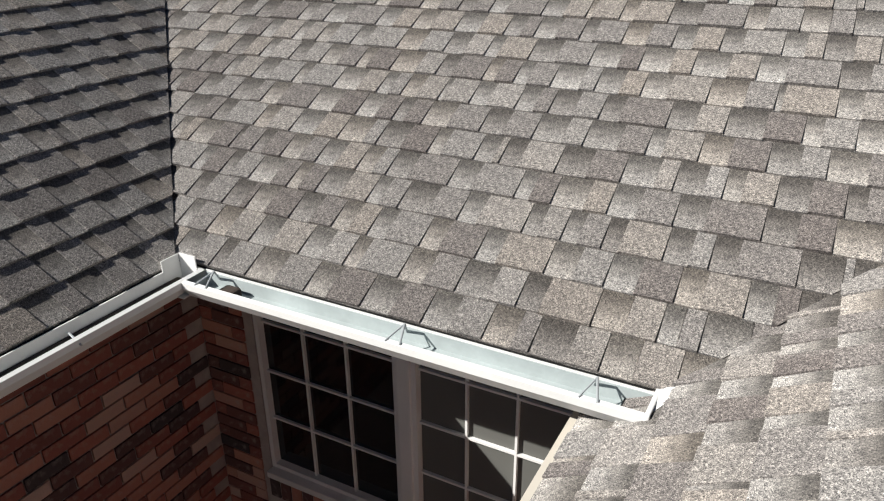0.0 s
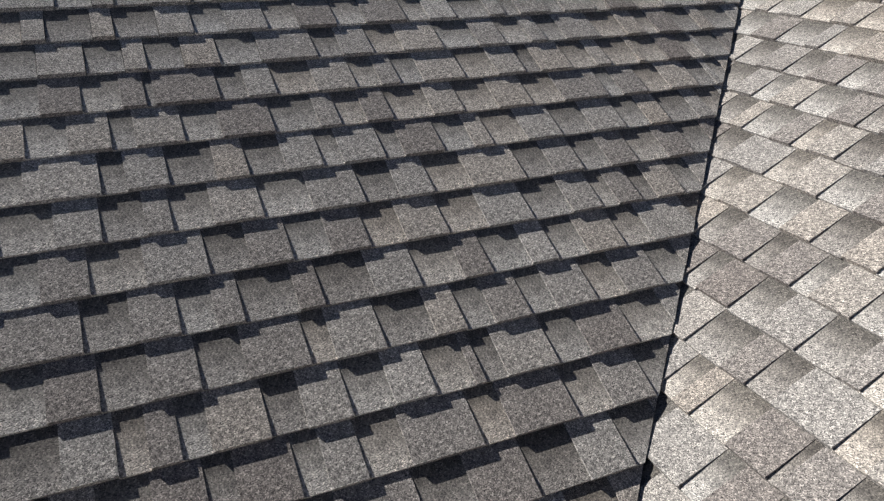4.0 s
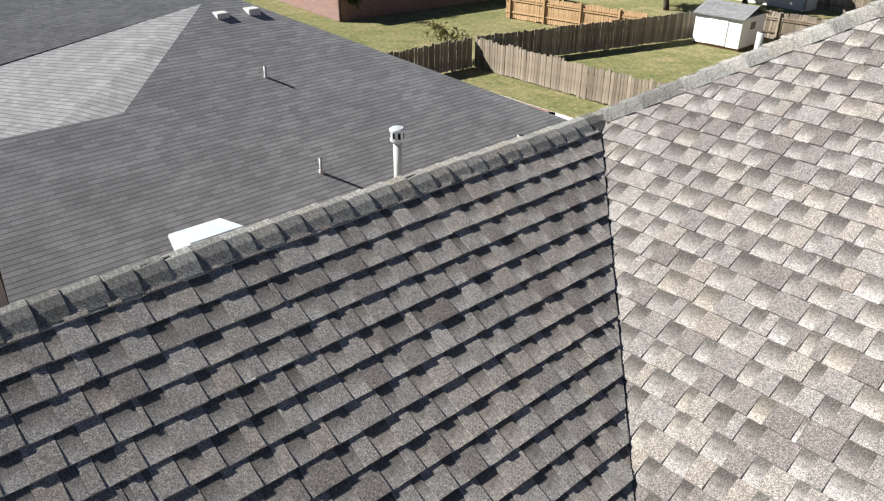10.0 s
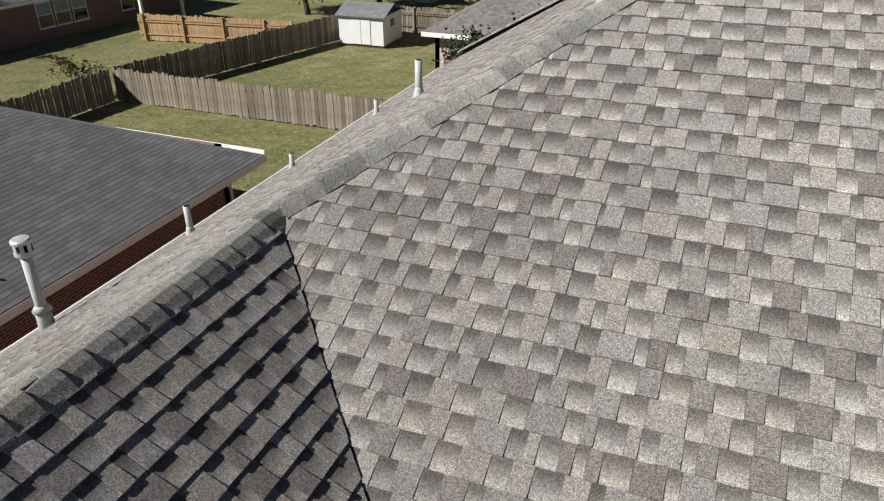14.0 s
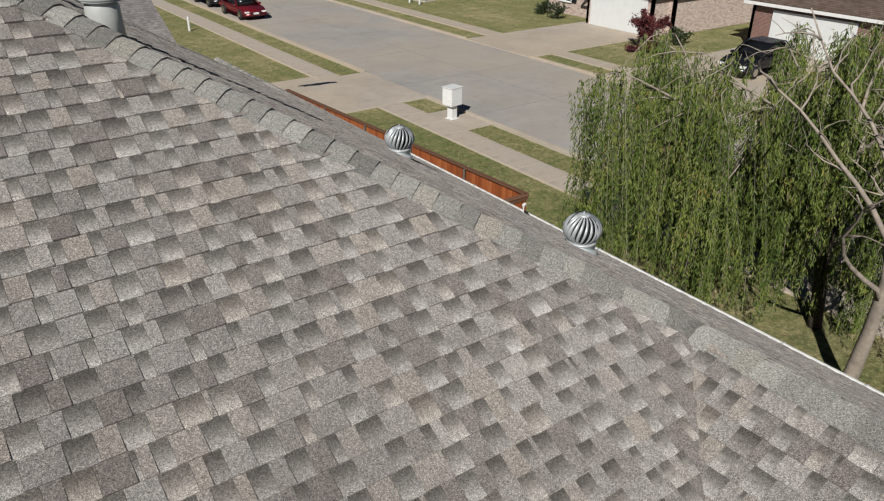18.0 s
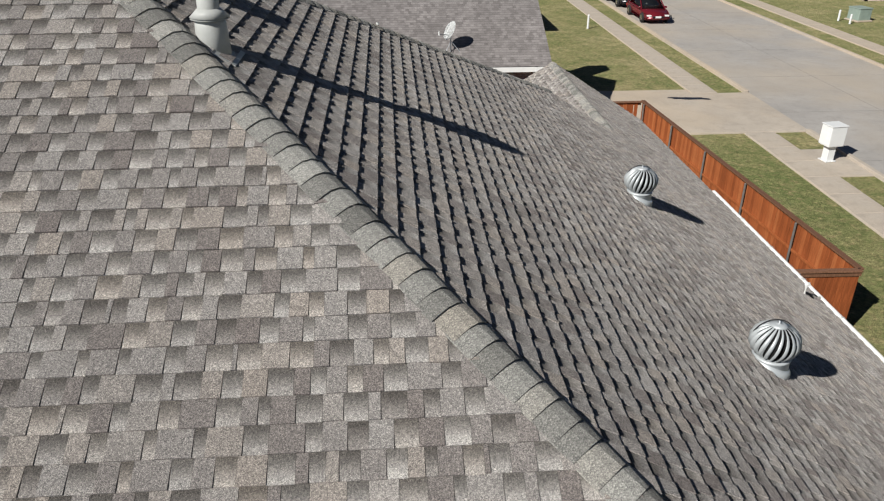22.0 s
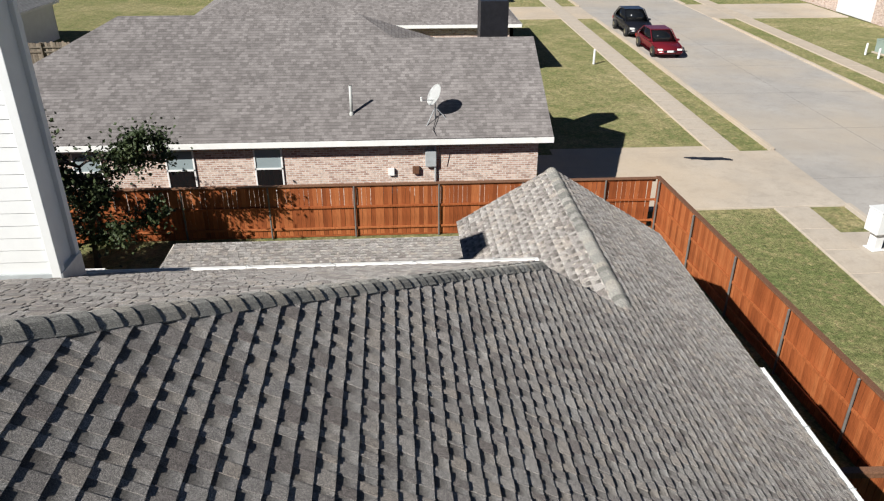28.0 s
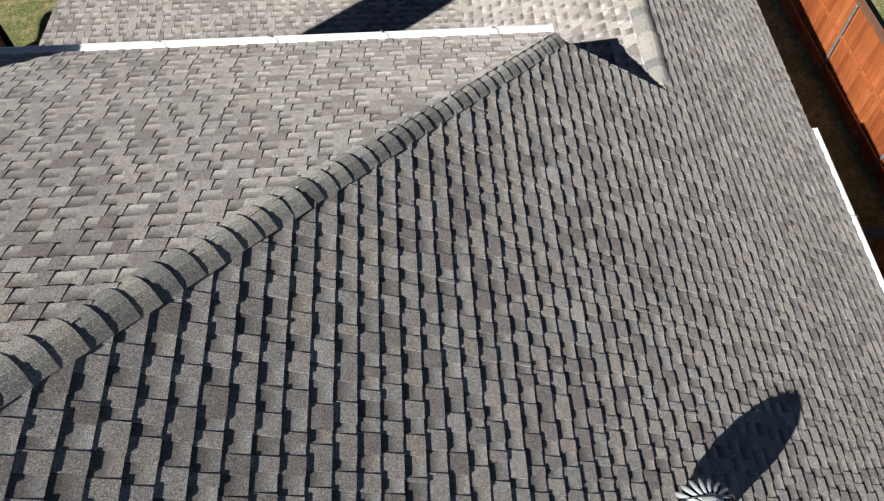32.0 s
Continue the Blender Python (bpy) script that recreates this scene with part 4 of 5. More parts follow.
            bmesh.ops.rotate(bm, verts=bm.verts, cent=(0, 0, 0), matrix=Matrix.Rotation(k * 0.785, 3, 'Z'))
            part("louvre", bm, ZINC, p)
    return p


pipe((1.22, 4.72, z_of(1.22)), 0.60, 0.075, GREYPIPE, "tall grey flue pipe with storm collar and hood", 0.2, ('Y', 1), True)
pipe((-0.98, 4.365, H + 4.365 * MB), 0.55, 0.038, GREYPIPE, "slim grey vent pipe with white flashing", 0.13, ('X', 1))
pipe((-3.25, 6.28, z_w(-3.25)), 0.38, 0.038, GREYPIPE, "short grey vent pipe on the west slope", 0.14, ('Y', -1))
pipe((-5.4, 4.95, z_w(-5.4)), 0.34, 0.035, GREYPIPE, "short grey vent pipe near the west gutter", 0.12, ('Y', -1))
pipe((-4.75, 8.2, z_w(-4.75)), 0.22, 0.03, GREYPIPE, "short grey vent pipe near the west gutter", 0.12, ('Y', -1))
pipe((-5.2, 6.7, z_w(-5.2)), 0.2, 0.03, GREYPIPE, "short grey vent pipe near the west gutter", 0.12, ('Y', -1))
elbow = thing("drain_elbow", (8.7, 8.8, z_of(8.7)), "small white vent stub with a dark elbow near the gutter", "vent pipe")
part("stub", tube_bm([(0, 0, -0.05), (0, 0, 0.17), (0.02, -0.03, 0.2)], [0.03, 0.03, 0.028], 10), WHITE, elbow)
part("elbow", tube_bm([(0.02, 0, 0.03), (0.11, 0.02, -0.02), (0.16, 0.02, -0.09)], [0.018, 0.02, 0.018], 8), DARKMETAL, elbow)
def louvre_vent(at, turn, label, size=0.78):
    lou = thing("louvre_vent", at, label, "roof vent", "louvre vents on the roof")
    lou.matrix_basis = Matrix.Translation(at) @ Matrix.Rotation(radians(turn), 4, 'Z') @ Matrix.Rotation(math.atan(M), 4, 'Y') @ Matrix.Scale(size, 4)
    wedge = bmesh.new()
    wv = [wedge.verts.new(v) for v in ((-0.26, -0.25, 0.03), (-0.26, 0.25, 0.03), (0.20, 0.25, 0.19), (0.20, -0.25, 0.19), (-0.26, -0.25, -0.02), (-0.26, 0.25, -0.02), (0.17, 0.25, -0.02), (0.17, -0.25, -0.02))]
    for f in ((0, 3, 2, 1), (4, 5, 6, 7), (0, 1, 5, 4), (1, 2, 6, 5), (2, 3, 7, 6), (3, 0, 4, 7)):
        wedge.faces.new([wv[i] for i in f])
    bmesh.ops.bevel(wedge, geom=wedge.edges[:], offset=0.012, segments=2, affect='EDGES')
    part("hood", wedge, ZINC, lou)
    for k in range(9):
        part("slot", box_bm(-0.12 + k * 0.035, -0.256, 0.005, -0.10 + k * 0.035, -0.248, 0.03 + 0.011 * k), DARKMETAL, lou)
    part("flange", box_bm(-0.33, -0.32, -0.006, 0.27, 0.32, 0.014, 0.003), ZINC, lou)
    for k in range(6):
        part("louvre", box_bm(0.19, -0.22, 0.01 + k * 0.027, 0.205, 0.22, 0.024 + k * 0.027), DARKMETAL, lou)


louvre_vent((0.86, 6.0, z_of(0.86)), 0, "pale metal slant-backed louvre vent near the ridge")
louvre_vent((-0.75, 6.35, z_w(-0.75)), 180, "pale metal slant-backed louvre vent on the far side of the ridge")
louvre_vent((-3.1, -0.15, z_w(-3.1) + 0.06), 180, "pale metal slant-backed louvre vent behind the ridge", 0.66)
pipe((-5.5, 3.09, z_w(-5.5)), 0.75, 0.047, GREYPIPE, "slim grey flue pipe with round hood on the west slope", 0.16, ('Y', -1), True)

# ---------- chimney with lap siding ----------
ch = thing("chimney", (-0.90, 12.33, 0), "tall white chimney clad in lap siding, peeling corner boards", "chimney")
part("core", box_bm(-0.38, -0.24, 2.0, 0.38, 0.24, H + 3.62), SIDING, ch)
for k in range(48):
    z = 2.15 + k * 0.155
    bm = bmesh.new()
    for x0, y0, x1, y1 in ((-0.37, -0.265, 0.37, -0.24), (-0.37, 0.24, 0.37, 0.265), (-0.245, -0.23, -0.38, 0.23), (0.38, -0.23, 0.245, 0.23)):
        box_bm(x0, y0, z, x1, y1, z + 0.148, 0, bm)
    for v in bm.verts:
        if v.co.z > z + 0.1:
            v.co.x *= 0.975
            v.co.y = v.co.y * 0.975
    part("lap_board", bm, SIDING, ch)
for x in (-0.38, 0.38):
    for y in (-0.24, 0.24):
        part("corner_board", box_bm(x - 0.055, y - 0.055, 2.0, x + 0.055, y + 0.055, H + 3.66, 0.008), SIDING, ch, "weathered white corner board")
part("top_cap", box_bm(-0.46, -0.32, H + 3.62, 0.46, 0.32, H + 3.70, 0.01), SIDING, ch)
part("flashing", box_bm(-0.45, -0.29, H + 0.0, 0.45, 0.29, H + 0.42, 0.01), ZINC, ch)


# ---------- fences ----------
def picket_fence(name, p, q, height, label, wood, trim, inside, step=2.33, near=True, seed=1, group="", cap=True):
    """A board fence; inside: the side on which the posts and rails stand (+1 or -1)."""
    p, q = Vector((*p, 0)), Vector((*q, 0))
    d = (q - p).normalized()
    L = (q - p).length
    turn = math.degrees(math.atan2(d.y, d.x))
    f = thing(name, p, label, "fence", group, turn)
    rnd = random.Random(seed)
    w = 0.14 if near else 0.16
    if near:
        me = [part("picket", box_bm(0.003, -0.009, 0.06, w - 0.003, 0.009, height - 0.03, 0.004), wood, f).data]
        f.children[0].matrix_basis = Matrix.Translation((0, 0, 0))
        k = 1
        while (k + 1) * w < L:
            put("picket", me[0], f, "", Matrix.Translation((k * w, rnd.gauss(0, 0.002), rnd.gauss(0, 0.006))) @ Matrix.Rotation(rnd.gauss(0, 0.004), 4, 'Y'))
            k += 1
    else:
        kinds = []
        for _ in range(5):
            h, lean, V = height + rnd.gauss(0, 0.03), rnd.gauss(0, 0.012), []
            for y in (-0.01, 0.01):
                V += [(0.006, y, 0.02), (w - 0.006, y, 0.02), (w - 0.006 + lean, y, h - 0.03), (w - 0.04 + lean, y, h), (0.04 + lean, y, h), (0.006 + lean, y, h - 0.03)]
            kinds.append(mesh_of("board", V, [tuple(range(6)), tuple(range(11, 5, -1))] + [(i, 6 + i, 6 + (i + 1) % 6, (i + 1) % 6) for i in range(6)], wood))
        for k in range(int(L / w)):
            put("board", rnd.choice(kinds), f, "", Matrix.Translation((k * w, rnd.gauss(0, 0.006), rnd.gauss(0, 0.02))))
    side = inside * 0.045
    for z in (0.35, 1.02, height - 0.32) if not near else (0.28, 1.02):
        part("rail", box_bm(0.0, side - 0.02, z, L, side + 0.02, z + 0.07, 0.004), wood, f)
    post = None
    x = 0.35
    while x < L:
        if near:
            bm = lathe_bm([(0.03, 0.0), (0.03, height - 0.06), (0.034, height - 0.05), (0.001, height - 0.02)], 10)
            o = part("post", bm, POSTMETAL, f, "round galvanised post") if post is None else put("post", post, f, "round galvanised post")
        else:
            o = part("post", box_bm(-0.045, -0.045, 0, 0.045, 0.045, height, 0.006), wood, f) if post is None else put("post", post, f)
        post = o.data
        o.matrix_basis = Matrix.Translation((x, side * 1.9, 0))
        x += step
    if cap:
        part("cap_board", box_bm(-0.02, -0.075, height - 0.03, L + 0.02, 0.075, height + 0.01, 0.006), trim, f, "weathered dark cap board")
        part("trim_board", box_bm(-0.02, -0.03 * inside - 0.012, height - 0.14, L, -0.03 * inside + 0.012, height - 0.035, 0.004), trim, f)
    if near:
        part("kick_board", box_bm(0.0, -0.014, 0.0, L, 0.014, 0.06, 0.004), wood, f)
    return f


picket_fence("board_fence", (-9.0, 26.1), (11.85, 26.1), 1.8, "rust-stained cedar fence with metal posts behind the patio", CEDAR, CEDARTRIM, -1, 2.69, True, 2, "cedar fences")
picket_fence("board_fence", (11.9, 26.1), (12.65, 13.0), 1.84, "rust-stained cedar fence along the pavement side", CEDAR, CEDARTRIM, -1, 2.58, True, 3, "cedar fences")
picket_fence("board_fence", (12.62, 12.95), (9.1, 13.05), 1.84, "short rust-stained cedar return fence to the house", CEDAR, CEDARTRIM, -1, 1.7, True, 4, "cedar fences")
picket_fence("board_fence", (-9.0, 26.1), (-9.0, 16.0), 1.8, "weathered grey board fence between gardens", GREYWOOD, GREYWOOD, 1, 2.4, False, 5, "grey fences", False)
picket_fence("board_fence", (-24.5, 22.7), (-9.1, 22.9), 1.4, "weathered grey and rust board fence across the lawn", GREYWOOD, GREYWOOD, 1, 2.4, False, 6, "grey fences", False)
picket_fence("board_fence", (-24.55, 22.8), (-20.9, 36.6), 1.42, "weathered grey board fence in shade", GREYWOOD, GREYWOOD, 1, 2.4, False, 7, "grey fences", False)
picket_fence("board_fence", (-20.7, 38.8), (-2.0, 40.0), 1.45, "grey board fence behind the shed", GREYWOOD, GREYWOOD, -1, 2.4, False, 8, "grey fences", False)
picket_fence("board_fence", (-24.6, 22.6), (-24.9, 16.5), 1.4, "weathered grey board fence behind the neighbour's house", GREYWOOD, GREYWOOD, -1, 2.4, False, 9, "grey fences", False)
picket_fence("board_fence", (-31.5, 32.0), (-22.4, 33.4), 1.45, "newer tan board fence", TANWOOD, TANWOOD, -1, 2.4, False, 10, "tan fences", False)
picket_fence("board_fence", (-7.0, 50.0), (-24.0, 49.0), 1.6, "far brown board fence", GREYWOOD, GREYWOOD, 1, 2.4, False, 12, "grey fences", False)


# ---------- neighbouring houses ----------
def roof_faces(name, faces3, material, parent, label="", drop=0.16):
    """Closed roof body from sloping faces, with roofing coordinates in metres, and a level underside."""
    verts, faces, uvs = [], [], []
    for f in faces3:
        f = [Vector(p) for p in f]
        nrm = (f[1] - f[0]).cross(f[2] - f[0]).normalized()
        if nrm.z < 0:
            f, nrm = f[::-1], -nrm
        u = Vector((-nrm.y, nrm.x, 0))
        u = u.normalized() if u.length > 1e-4 else Vector((1, 0, 0))
        v = nrm.cross(u)
        b = len(verts)
        verts += f + [p - Vector((0, 0, drop)) for p in f]
        k = len(f)
        faces.append(tuple(range(b, b + k)))
        uvs.append([(p.dot(u), p.dot(v)) for p in f])
        faces.append(tuple(range(b + 2 * k - 1, b + k - 1, -1)))
        uvs.append([(0, 0)] * k)
        for i in range(k):
            faces.append((b + i, b + k + i, b + k + (i + 1) % k, b + (i + 1) % k))
            uvs.append([(0, 0)] * 4)
    return put(name, mesh_of(name, verts, faces, material, None, uvs), parent, label)


def hip_faces(x0, x1, y0, y1, z, p, gables=""):
    """The slopes of a hipped roof; gables names ends (n s e w) that are gabled instead."""
    if (x1 - x0) >= (y1 - y0):
        h = (y1 - y0) / 2
        a = (x0 if "w" in gables else x0 + h, y0 + h, z + p * h)
        b = (x1 if "e" in gables else x1 - h, y0 + h, z + p * h)
        out = [[(x0, y0, z), (x1, y0, z), b, a], [(x1, y1, z), (x0, y1, z), a, b]]
        out += [] if "w" in gables else [[(x0, y1, z), (x0, y0, z), a]]
        out += [] if "e" in gables else [[(x1, y0, z), (x1, y1, z), b]]
    else:
        h = (x1 - x0) / 2
        a = (x0 + h, y0 if "s" in gables else y0 + h, z + p * h)
        b = (x0 + h, y1 if "n" in gables else y1 - h, z + p * h)
        out = [[(x1, y0, z), (x1, y1, z), b, a], [(x0, y1, z), (x0, y0, z), a, b]]
        out += [] if "s" in gables else [[(x0, y0, z), (x1, y0, z), a]]
        out += [] if "n" in gables else [[(x1, y1, z), (x0, y1, z), b]]
    return out


def house_block(house, x0, x1, y0, y1, z, p, wallmat, roofmat, gables="", over=0.4):
    """Walls, hipped or gabled roof and white eave boards of one block."""
    a0, a1, b0, b1 = x0 + over, x1 - over, y0 + over, y1 - over
    for (px, py), (qx, qy) in (((a0, b0), (a1, b0)), ((a1, b0), (a1, b1)), ((a1, b1), (a0, b1)), ((a0, b1), (a0, b0))):
        put("wall", wall_mesh("wall", (px, py), (qx, qy), 0.0, z - 0.06, 0.2, wallmat), house)
    roof_faces("roof", hip_faces(x0, x1, y0, y1, z, p, gables), roofmat, house)
    for s in (x0, x1):
        part("eave_board", box_bm(s - 0.03, y0, z - 0.2, s + 0.03, y1, z - 0.02, 0.004), WHITE, house)
    for s in (y0, y1):
        part("eave_board", box_bm(x0, s - 0.03, z - 0.2, x1, s + 0.03, z - 0.02, 0.004), WHITE, house)
    h = min(x1 - x0, y1 - y0) / 2
    for g in gables:
        if g in "ns":
            y = b0 if g == "s" else b1
            v = [(a0, y, z - 0.1), (a1, y, z - 0.1), ((x0 + x1) / 2, y, z + p * h - 0.2)]
            v += [(q[0], q[1] + (0.1 if g == "s" else -0.1), q[2]) for q in v]
        else:
            x = a0 if g == "w" else a1
            v = [(x, b0, z - 0.1), (x, b1, z - 0.1), (x, (y0 + y1) / 2, z + p * h - 0.2)]
            v += [(q[0] + (0.1 if g == "w" else -0.1), q[1], q[2]) for q in v]
        put("gable", mesh_of("gable", v, [(0, 1, 2), (5, 4, 3), (0, 3, 4, 1), (1, 4, 5, 2), (2, 5, 3, 0)], wallmat, None,
                             [[(q[0] + q[1], q[2]) for q in (v[0], v[1], v[2])], [(0, 0)] * 3] + [[(0, 0)] * 4] * 3), house)


def sash(house, p, d, n, w, h, label=""):
    """A sash window on a wall: p its lower middle, d along the wall, n out of it."""
    p, d, n = Vector(p), Vector(d), Vector(n)
    m = Matrix((d, n, Vector((0, 0, 1)))).transposed().to_4x4()
    m.translation = p
    bm = bmesh.new()
    for a, b, c, e in ((-w / 2, 0, -w / 2 + 0.05, h), (w / 2 - 0.05, 0, w / 2, h), (-w / 2, 0, w / 2, 0.05), (-w / 2, h - 0.05, w / 2, h), (-w / 2, h / 2 - 0.025, w / 2, h / 2 + 0.025)):
        box_bm(a, -0.02, b, c, 0.04, e, 0, bm)
    f = part("window", bm, WHITE, house, label)
    f.matrix_basis = m
    part("pane", box_bm(-w / 2 + 0.04, 0.0, 0.04, w / 2 - 0.04, 0.012, h / 2), PANE, f)
    part("pane", box_bm(-w / 2 + 0.04, 0.0, h / 2, w / 2 - 0.04, 0.012, h - 0.04), BLIND, f, "pale blind behind glass")
    part("sill", box_bm(-w / 2 - 0.05, -0.02, -0.06, w / 2 + 0.05, 0.08, 0.0, 0.005), WHITE, f)
    return f


ZE = H - 3.4                  # eaves of the houses to the west
ZN = 3.0                      # eaves of the house to the north
north = thing("house", (0, 0, 0), "single-storey tan brick house with taupe shingle roof", "house", "houses")
house_block(north, -12.2, 8.0, 26.85, 38.4, ZN, 0.5, TANWALL, BROWNROOF)
roof_faces("roof", [[(1.9, 26.85, ZN + 0.006), (8.55, 26.85, ZN + 0.006), (8.55, 31.35, ZN + 2.256), (1.9, 31.35, ZN + 2.256)],
                    [(8.55, 35.85, ZN + 0.006), (4.0, 35.85, ZN + 0.006), (4.0, 31.35, ZN + 2.256), (8.55, 31.35, ZN + 2.256)]], BROWNROOF, north)
gv = [(8.15, 27.25, ZN - 0.1), (8.15, 35.45, ZN - 0.1), (8.15, 31.35, ZN + 2.1), (8.0, 27.25, ZN - 0.1), (8.0, 35.45, ZN - 0.1), (8.0, 31.35, ZN + 2.1)]
put("gable", mesh_of("gable", gv, [(0, 1, 2), (5, 4, 3), (0, 3, 4, 1), (1, 4, 5, 2), (2, 5, 3, 0)], TANWALL), north)
put("wall", wall_mesh("wall", (7.3, 27.24), (8.15, 27.24), 0, ZN - 0.06, 0.2, TANWALL), north)
put("wall", wall_mesh("wall", (8.15, 27.25), (8.15, 35.4), 0, ZN - 0.06, 0.2, TANWALL), north)
part("eave_board", box_bm(7.9, 26.81, ZN - 0.2, 8.56, 26.87, ZN - 0.02), WHITE, north)
# Dark box added in place of a dark gap beyond the ridge.
part("chimney", box_bm(6.75, 32.6, ZN + 1.0, 7.8, 33.6, ZN + 3.3, 0.02), DARKMETAL, north, "dark box standing in for a dark gap beyond the roof")
for x in (-9.4, -6.4, -3.48, -0.67):
    sash(north, (x, 27.24, 1.25), (1, 0, 0), (0, -1, 0), 0.92, 1.42, "white sash window with blind")
part("meter_box", box_bm(4.42, 27.1, 1.95, 4.78, 27.24, 2.5, 0.02), ZINC, north, "grey meter box")
part("conduit", tube_bm([(4.75, 27.18, 0.1), (4.75, 27.18, 2.8)], [0.03, 0.03], 8), ZINC, north)
part("valve_box", box_bm(4.0, 27.13, 1.7, 4.22, 27.24, 1.95, 0.01), CEDARTRIM, north, "small brown box")
part("outlet_box", box_bm(3.2, 27.15, 1.65, 3.4, 27.24, 1.9, 0.01), WHITE, north)
ac = thing("air_conditioner", (3.15, 26.72, 0.6), "grey round-topped air conditioner beside the wall", "air conditioner")
part("casing", box_bm(-0.42, -0.38, 0, 0.42, 0.38, 0.78, 0.05), ZINC, ac)
part("grille", lathe_bm([(0.32, 0.781), (0.32, 0.795), (0.05, 0.80)], 20), DARKMETAL, ac)


def on_north(x, y):
    return (x, y, ZN + 0.5 * (y - 26.85))


pipe(on_north(2.06, 27.9), 0.95, 0.05, GREYPIPE, "grey vent pipe on the neighbour's roof", 0.2)
dish = thing("satellite_dish", on_north(4.78, 27.66), "pale satellite dish with arm and cables", "satellite dish")
bm = bmesh.new()
rings = []
for r in range(5):
    f = r / 4
    rings.append([bm.verts.new((0.31 * f * math.cos(a), -0.06 * f * f, 0.37 * f * math.sin(a))) for a in [k * 0.4488 for k in range(14)]] if r else [bm.verts.new((0, 0, 0))])
for k in range(14):
    bm.faces.new((rings[0][0], rings[1][k], rings[1][(k + 1) % 14]))
for r, s in zip(rings[1:], rings[2:]):
    for k in range(14):
        bm.faces.new((r[k], s[k], s[(k + 1) % 14], r[(k + 1) % 14]))
bmesh.ops.solidify(bm, geom=bm.faces[:], thickness=0.015)
bmesh.ops.rotate(bm, verts=bm.verts, cent=(0, 0, 0), matrix=Euler((radians(-30), 0, radians(-62))).to_matrix())
bmesh.ops.translate(bm, verts=bm.verts, vec=(0.0, 0.05, 0.76))
part("reflector", bm, SIDING, dish, "pale grey reflector", True)
part("mast", tube_bm([(0, 0, 0), (0, 0, 0.5), (0.0, 0.1, 0.72)], [0.022] * 3, 8), ZINC, dish)
part("strut", tube_bm([(0.35, 0.0, 0.0), (0, 0, 0.4)], [0.012] * 2, 6), ZINC, dish)
part("strut", tube_bm([(-0.3, -0.3, -0.15), (0, 0, 0.4)], [0.012] * 2, 6), ZINC, dish)
part("feed_arm", tube_bm([(0, 0.05, 0.6), (-0.45, -0.35, 0.72)], [0.014] * 2, 6), ZINC, dish)
part("feed_horn", tube_bm([(-0.45, -0.35, 0.70), (-0.47, -0.37, 0.82)], [0.04, 0.03], 8), SIDING, dish)
part("cable", tube_bm([(0.05, 0, 0.1), (-0.1, -0.5, -0.2), (0.05, -0.8, -0.42), (0.15, -0.6, -1.3)], [0.012] * 4, 5), DARKMETAL, dish)

far1 = thing("house", (0, 0, 0), "tan brick house with taupe roof behind the first", "house", "houses")
house_block(far1, -8.0, 10.6, 46.0, 58.0, ZN, 0.5, TANWALL, BROWNROOF)
far2 = thing("house", (0, 0, 0), "brick house with brown roof farther down the street", "house", "houses")
house_block(far2, -8.0, 11.4, 70.0, 84.0, ZN, 0.5, TANWALL, REDROOF)

# house to the west
west = thing("house", (0, 0, 0), "red brick house with a large weathered grey shingle roof", "house", "houses")
west.matrix_basis = Matrix.Translation((-2.23, 0.2, 0)) @ Matrix.Diagonal((0.82, 0.93, 1, 1))
wr = lambda x, y, h: (x, y, ZE + h)
roof_faces("roof", [[wr(-11.2, -0.4, -0.34), wr(-11.2, 15.5, -0.34), wr(-20.05, 8.4, 2.92), wr(-19.84, 7.27, 2.92), wr(-16.06, 3.5, 1.52), wr(-16.06, 0.3, 1.52)],
                    [wr(-16.06, 0.3, 0.6), wr(-16.06, 3.5, 1.52), wr(-19.84, 7.27, 2.92), wr(-26.0, 0.5, 0.6)],
                    [wr(-19.84, 7.27, 2.92), wr(-20.05, 8.4, 2.92), wr(-28.0, 15.5, 0), wr(-28.0, -1.2, 0)],
                    [wr(-11.2, 15.5, -0.34), wr(-28.0, 15.5, 0), wr(-20.05, 8.4, 2.92)]], GREYROOF, west)
for q0, q1 in (((-12.5, 0.4), (-12.5, 15.1)), ((-12.5, 15.1), (-27.6, 15.1)), ((-27.6, 15.1), (-27.6, -0.8))):
    put("wall", wall_mesh("wall", q0, q1, 0.0, ZE - 0.06, 0.2, REDWALL), west)
part("eave_board", box_bm(-11.23, -0.4, ZE - 0.54, -11.17, 15.5, ZE - 0.36, 0.004), WHITE, west)
part("eave_board", box_bm(-28.0, 15.47, ZE - 0.4, -11.2, 15.53, ZE - 0.22, 0.004), WHITE, west)
gw = [(-12.5, 0.3, ZE - 0.3), (-19.5, 0.3, ZE - 0.1), (-16.1, 0.5, ZE + 1.35), (-12.5, 0.4, ZE - 0.3), (-19.5, 0.4, ZE - 0.1), (-16.1, 0.6, ZE + 1.35)]
put("gable", mesh_of("gable", gw, [(0, 1, 2), (5, 4, 3), (0, 3, 4, 1), (1, 4, 5, 2), (2, 5, 3, 0)], REDWALL), west)
house_block(west, -27.2, -20.3, -3.2, 6.0, ZE - 0.02, 0.24, REDWALL, GREYROOF, "s", 0.4)
roof_faces("roof", [[(-16.9, -1.6, ZE - 0.35), (-16.9, 0.3, ZE - 0.35), (-20.5, 0.3, ZE + 0.37), (-20.5, -1.6, ZE + 0.37)]], GREYROOF, west, "", 0.12)
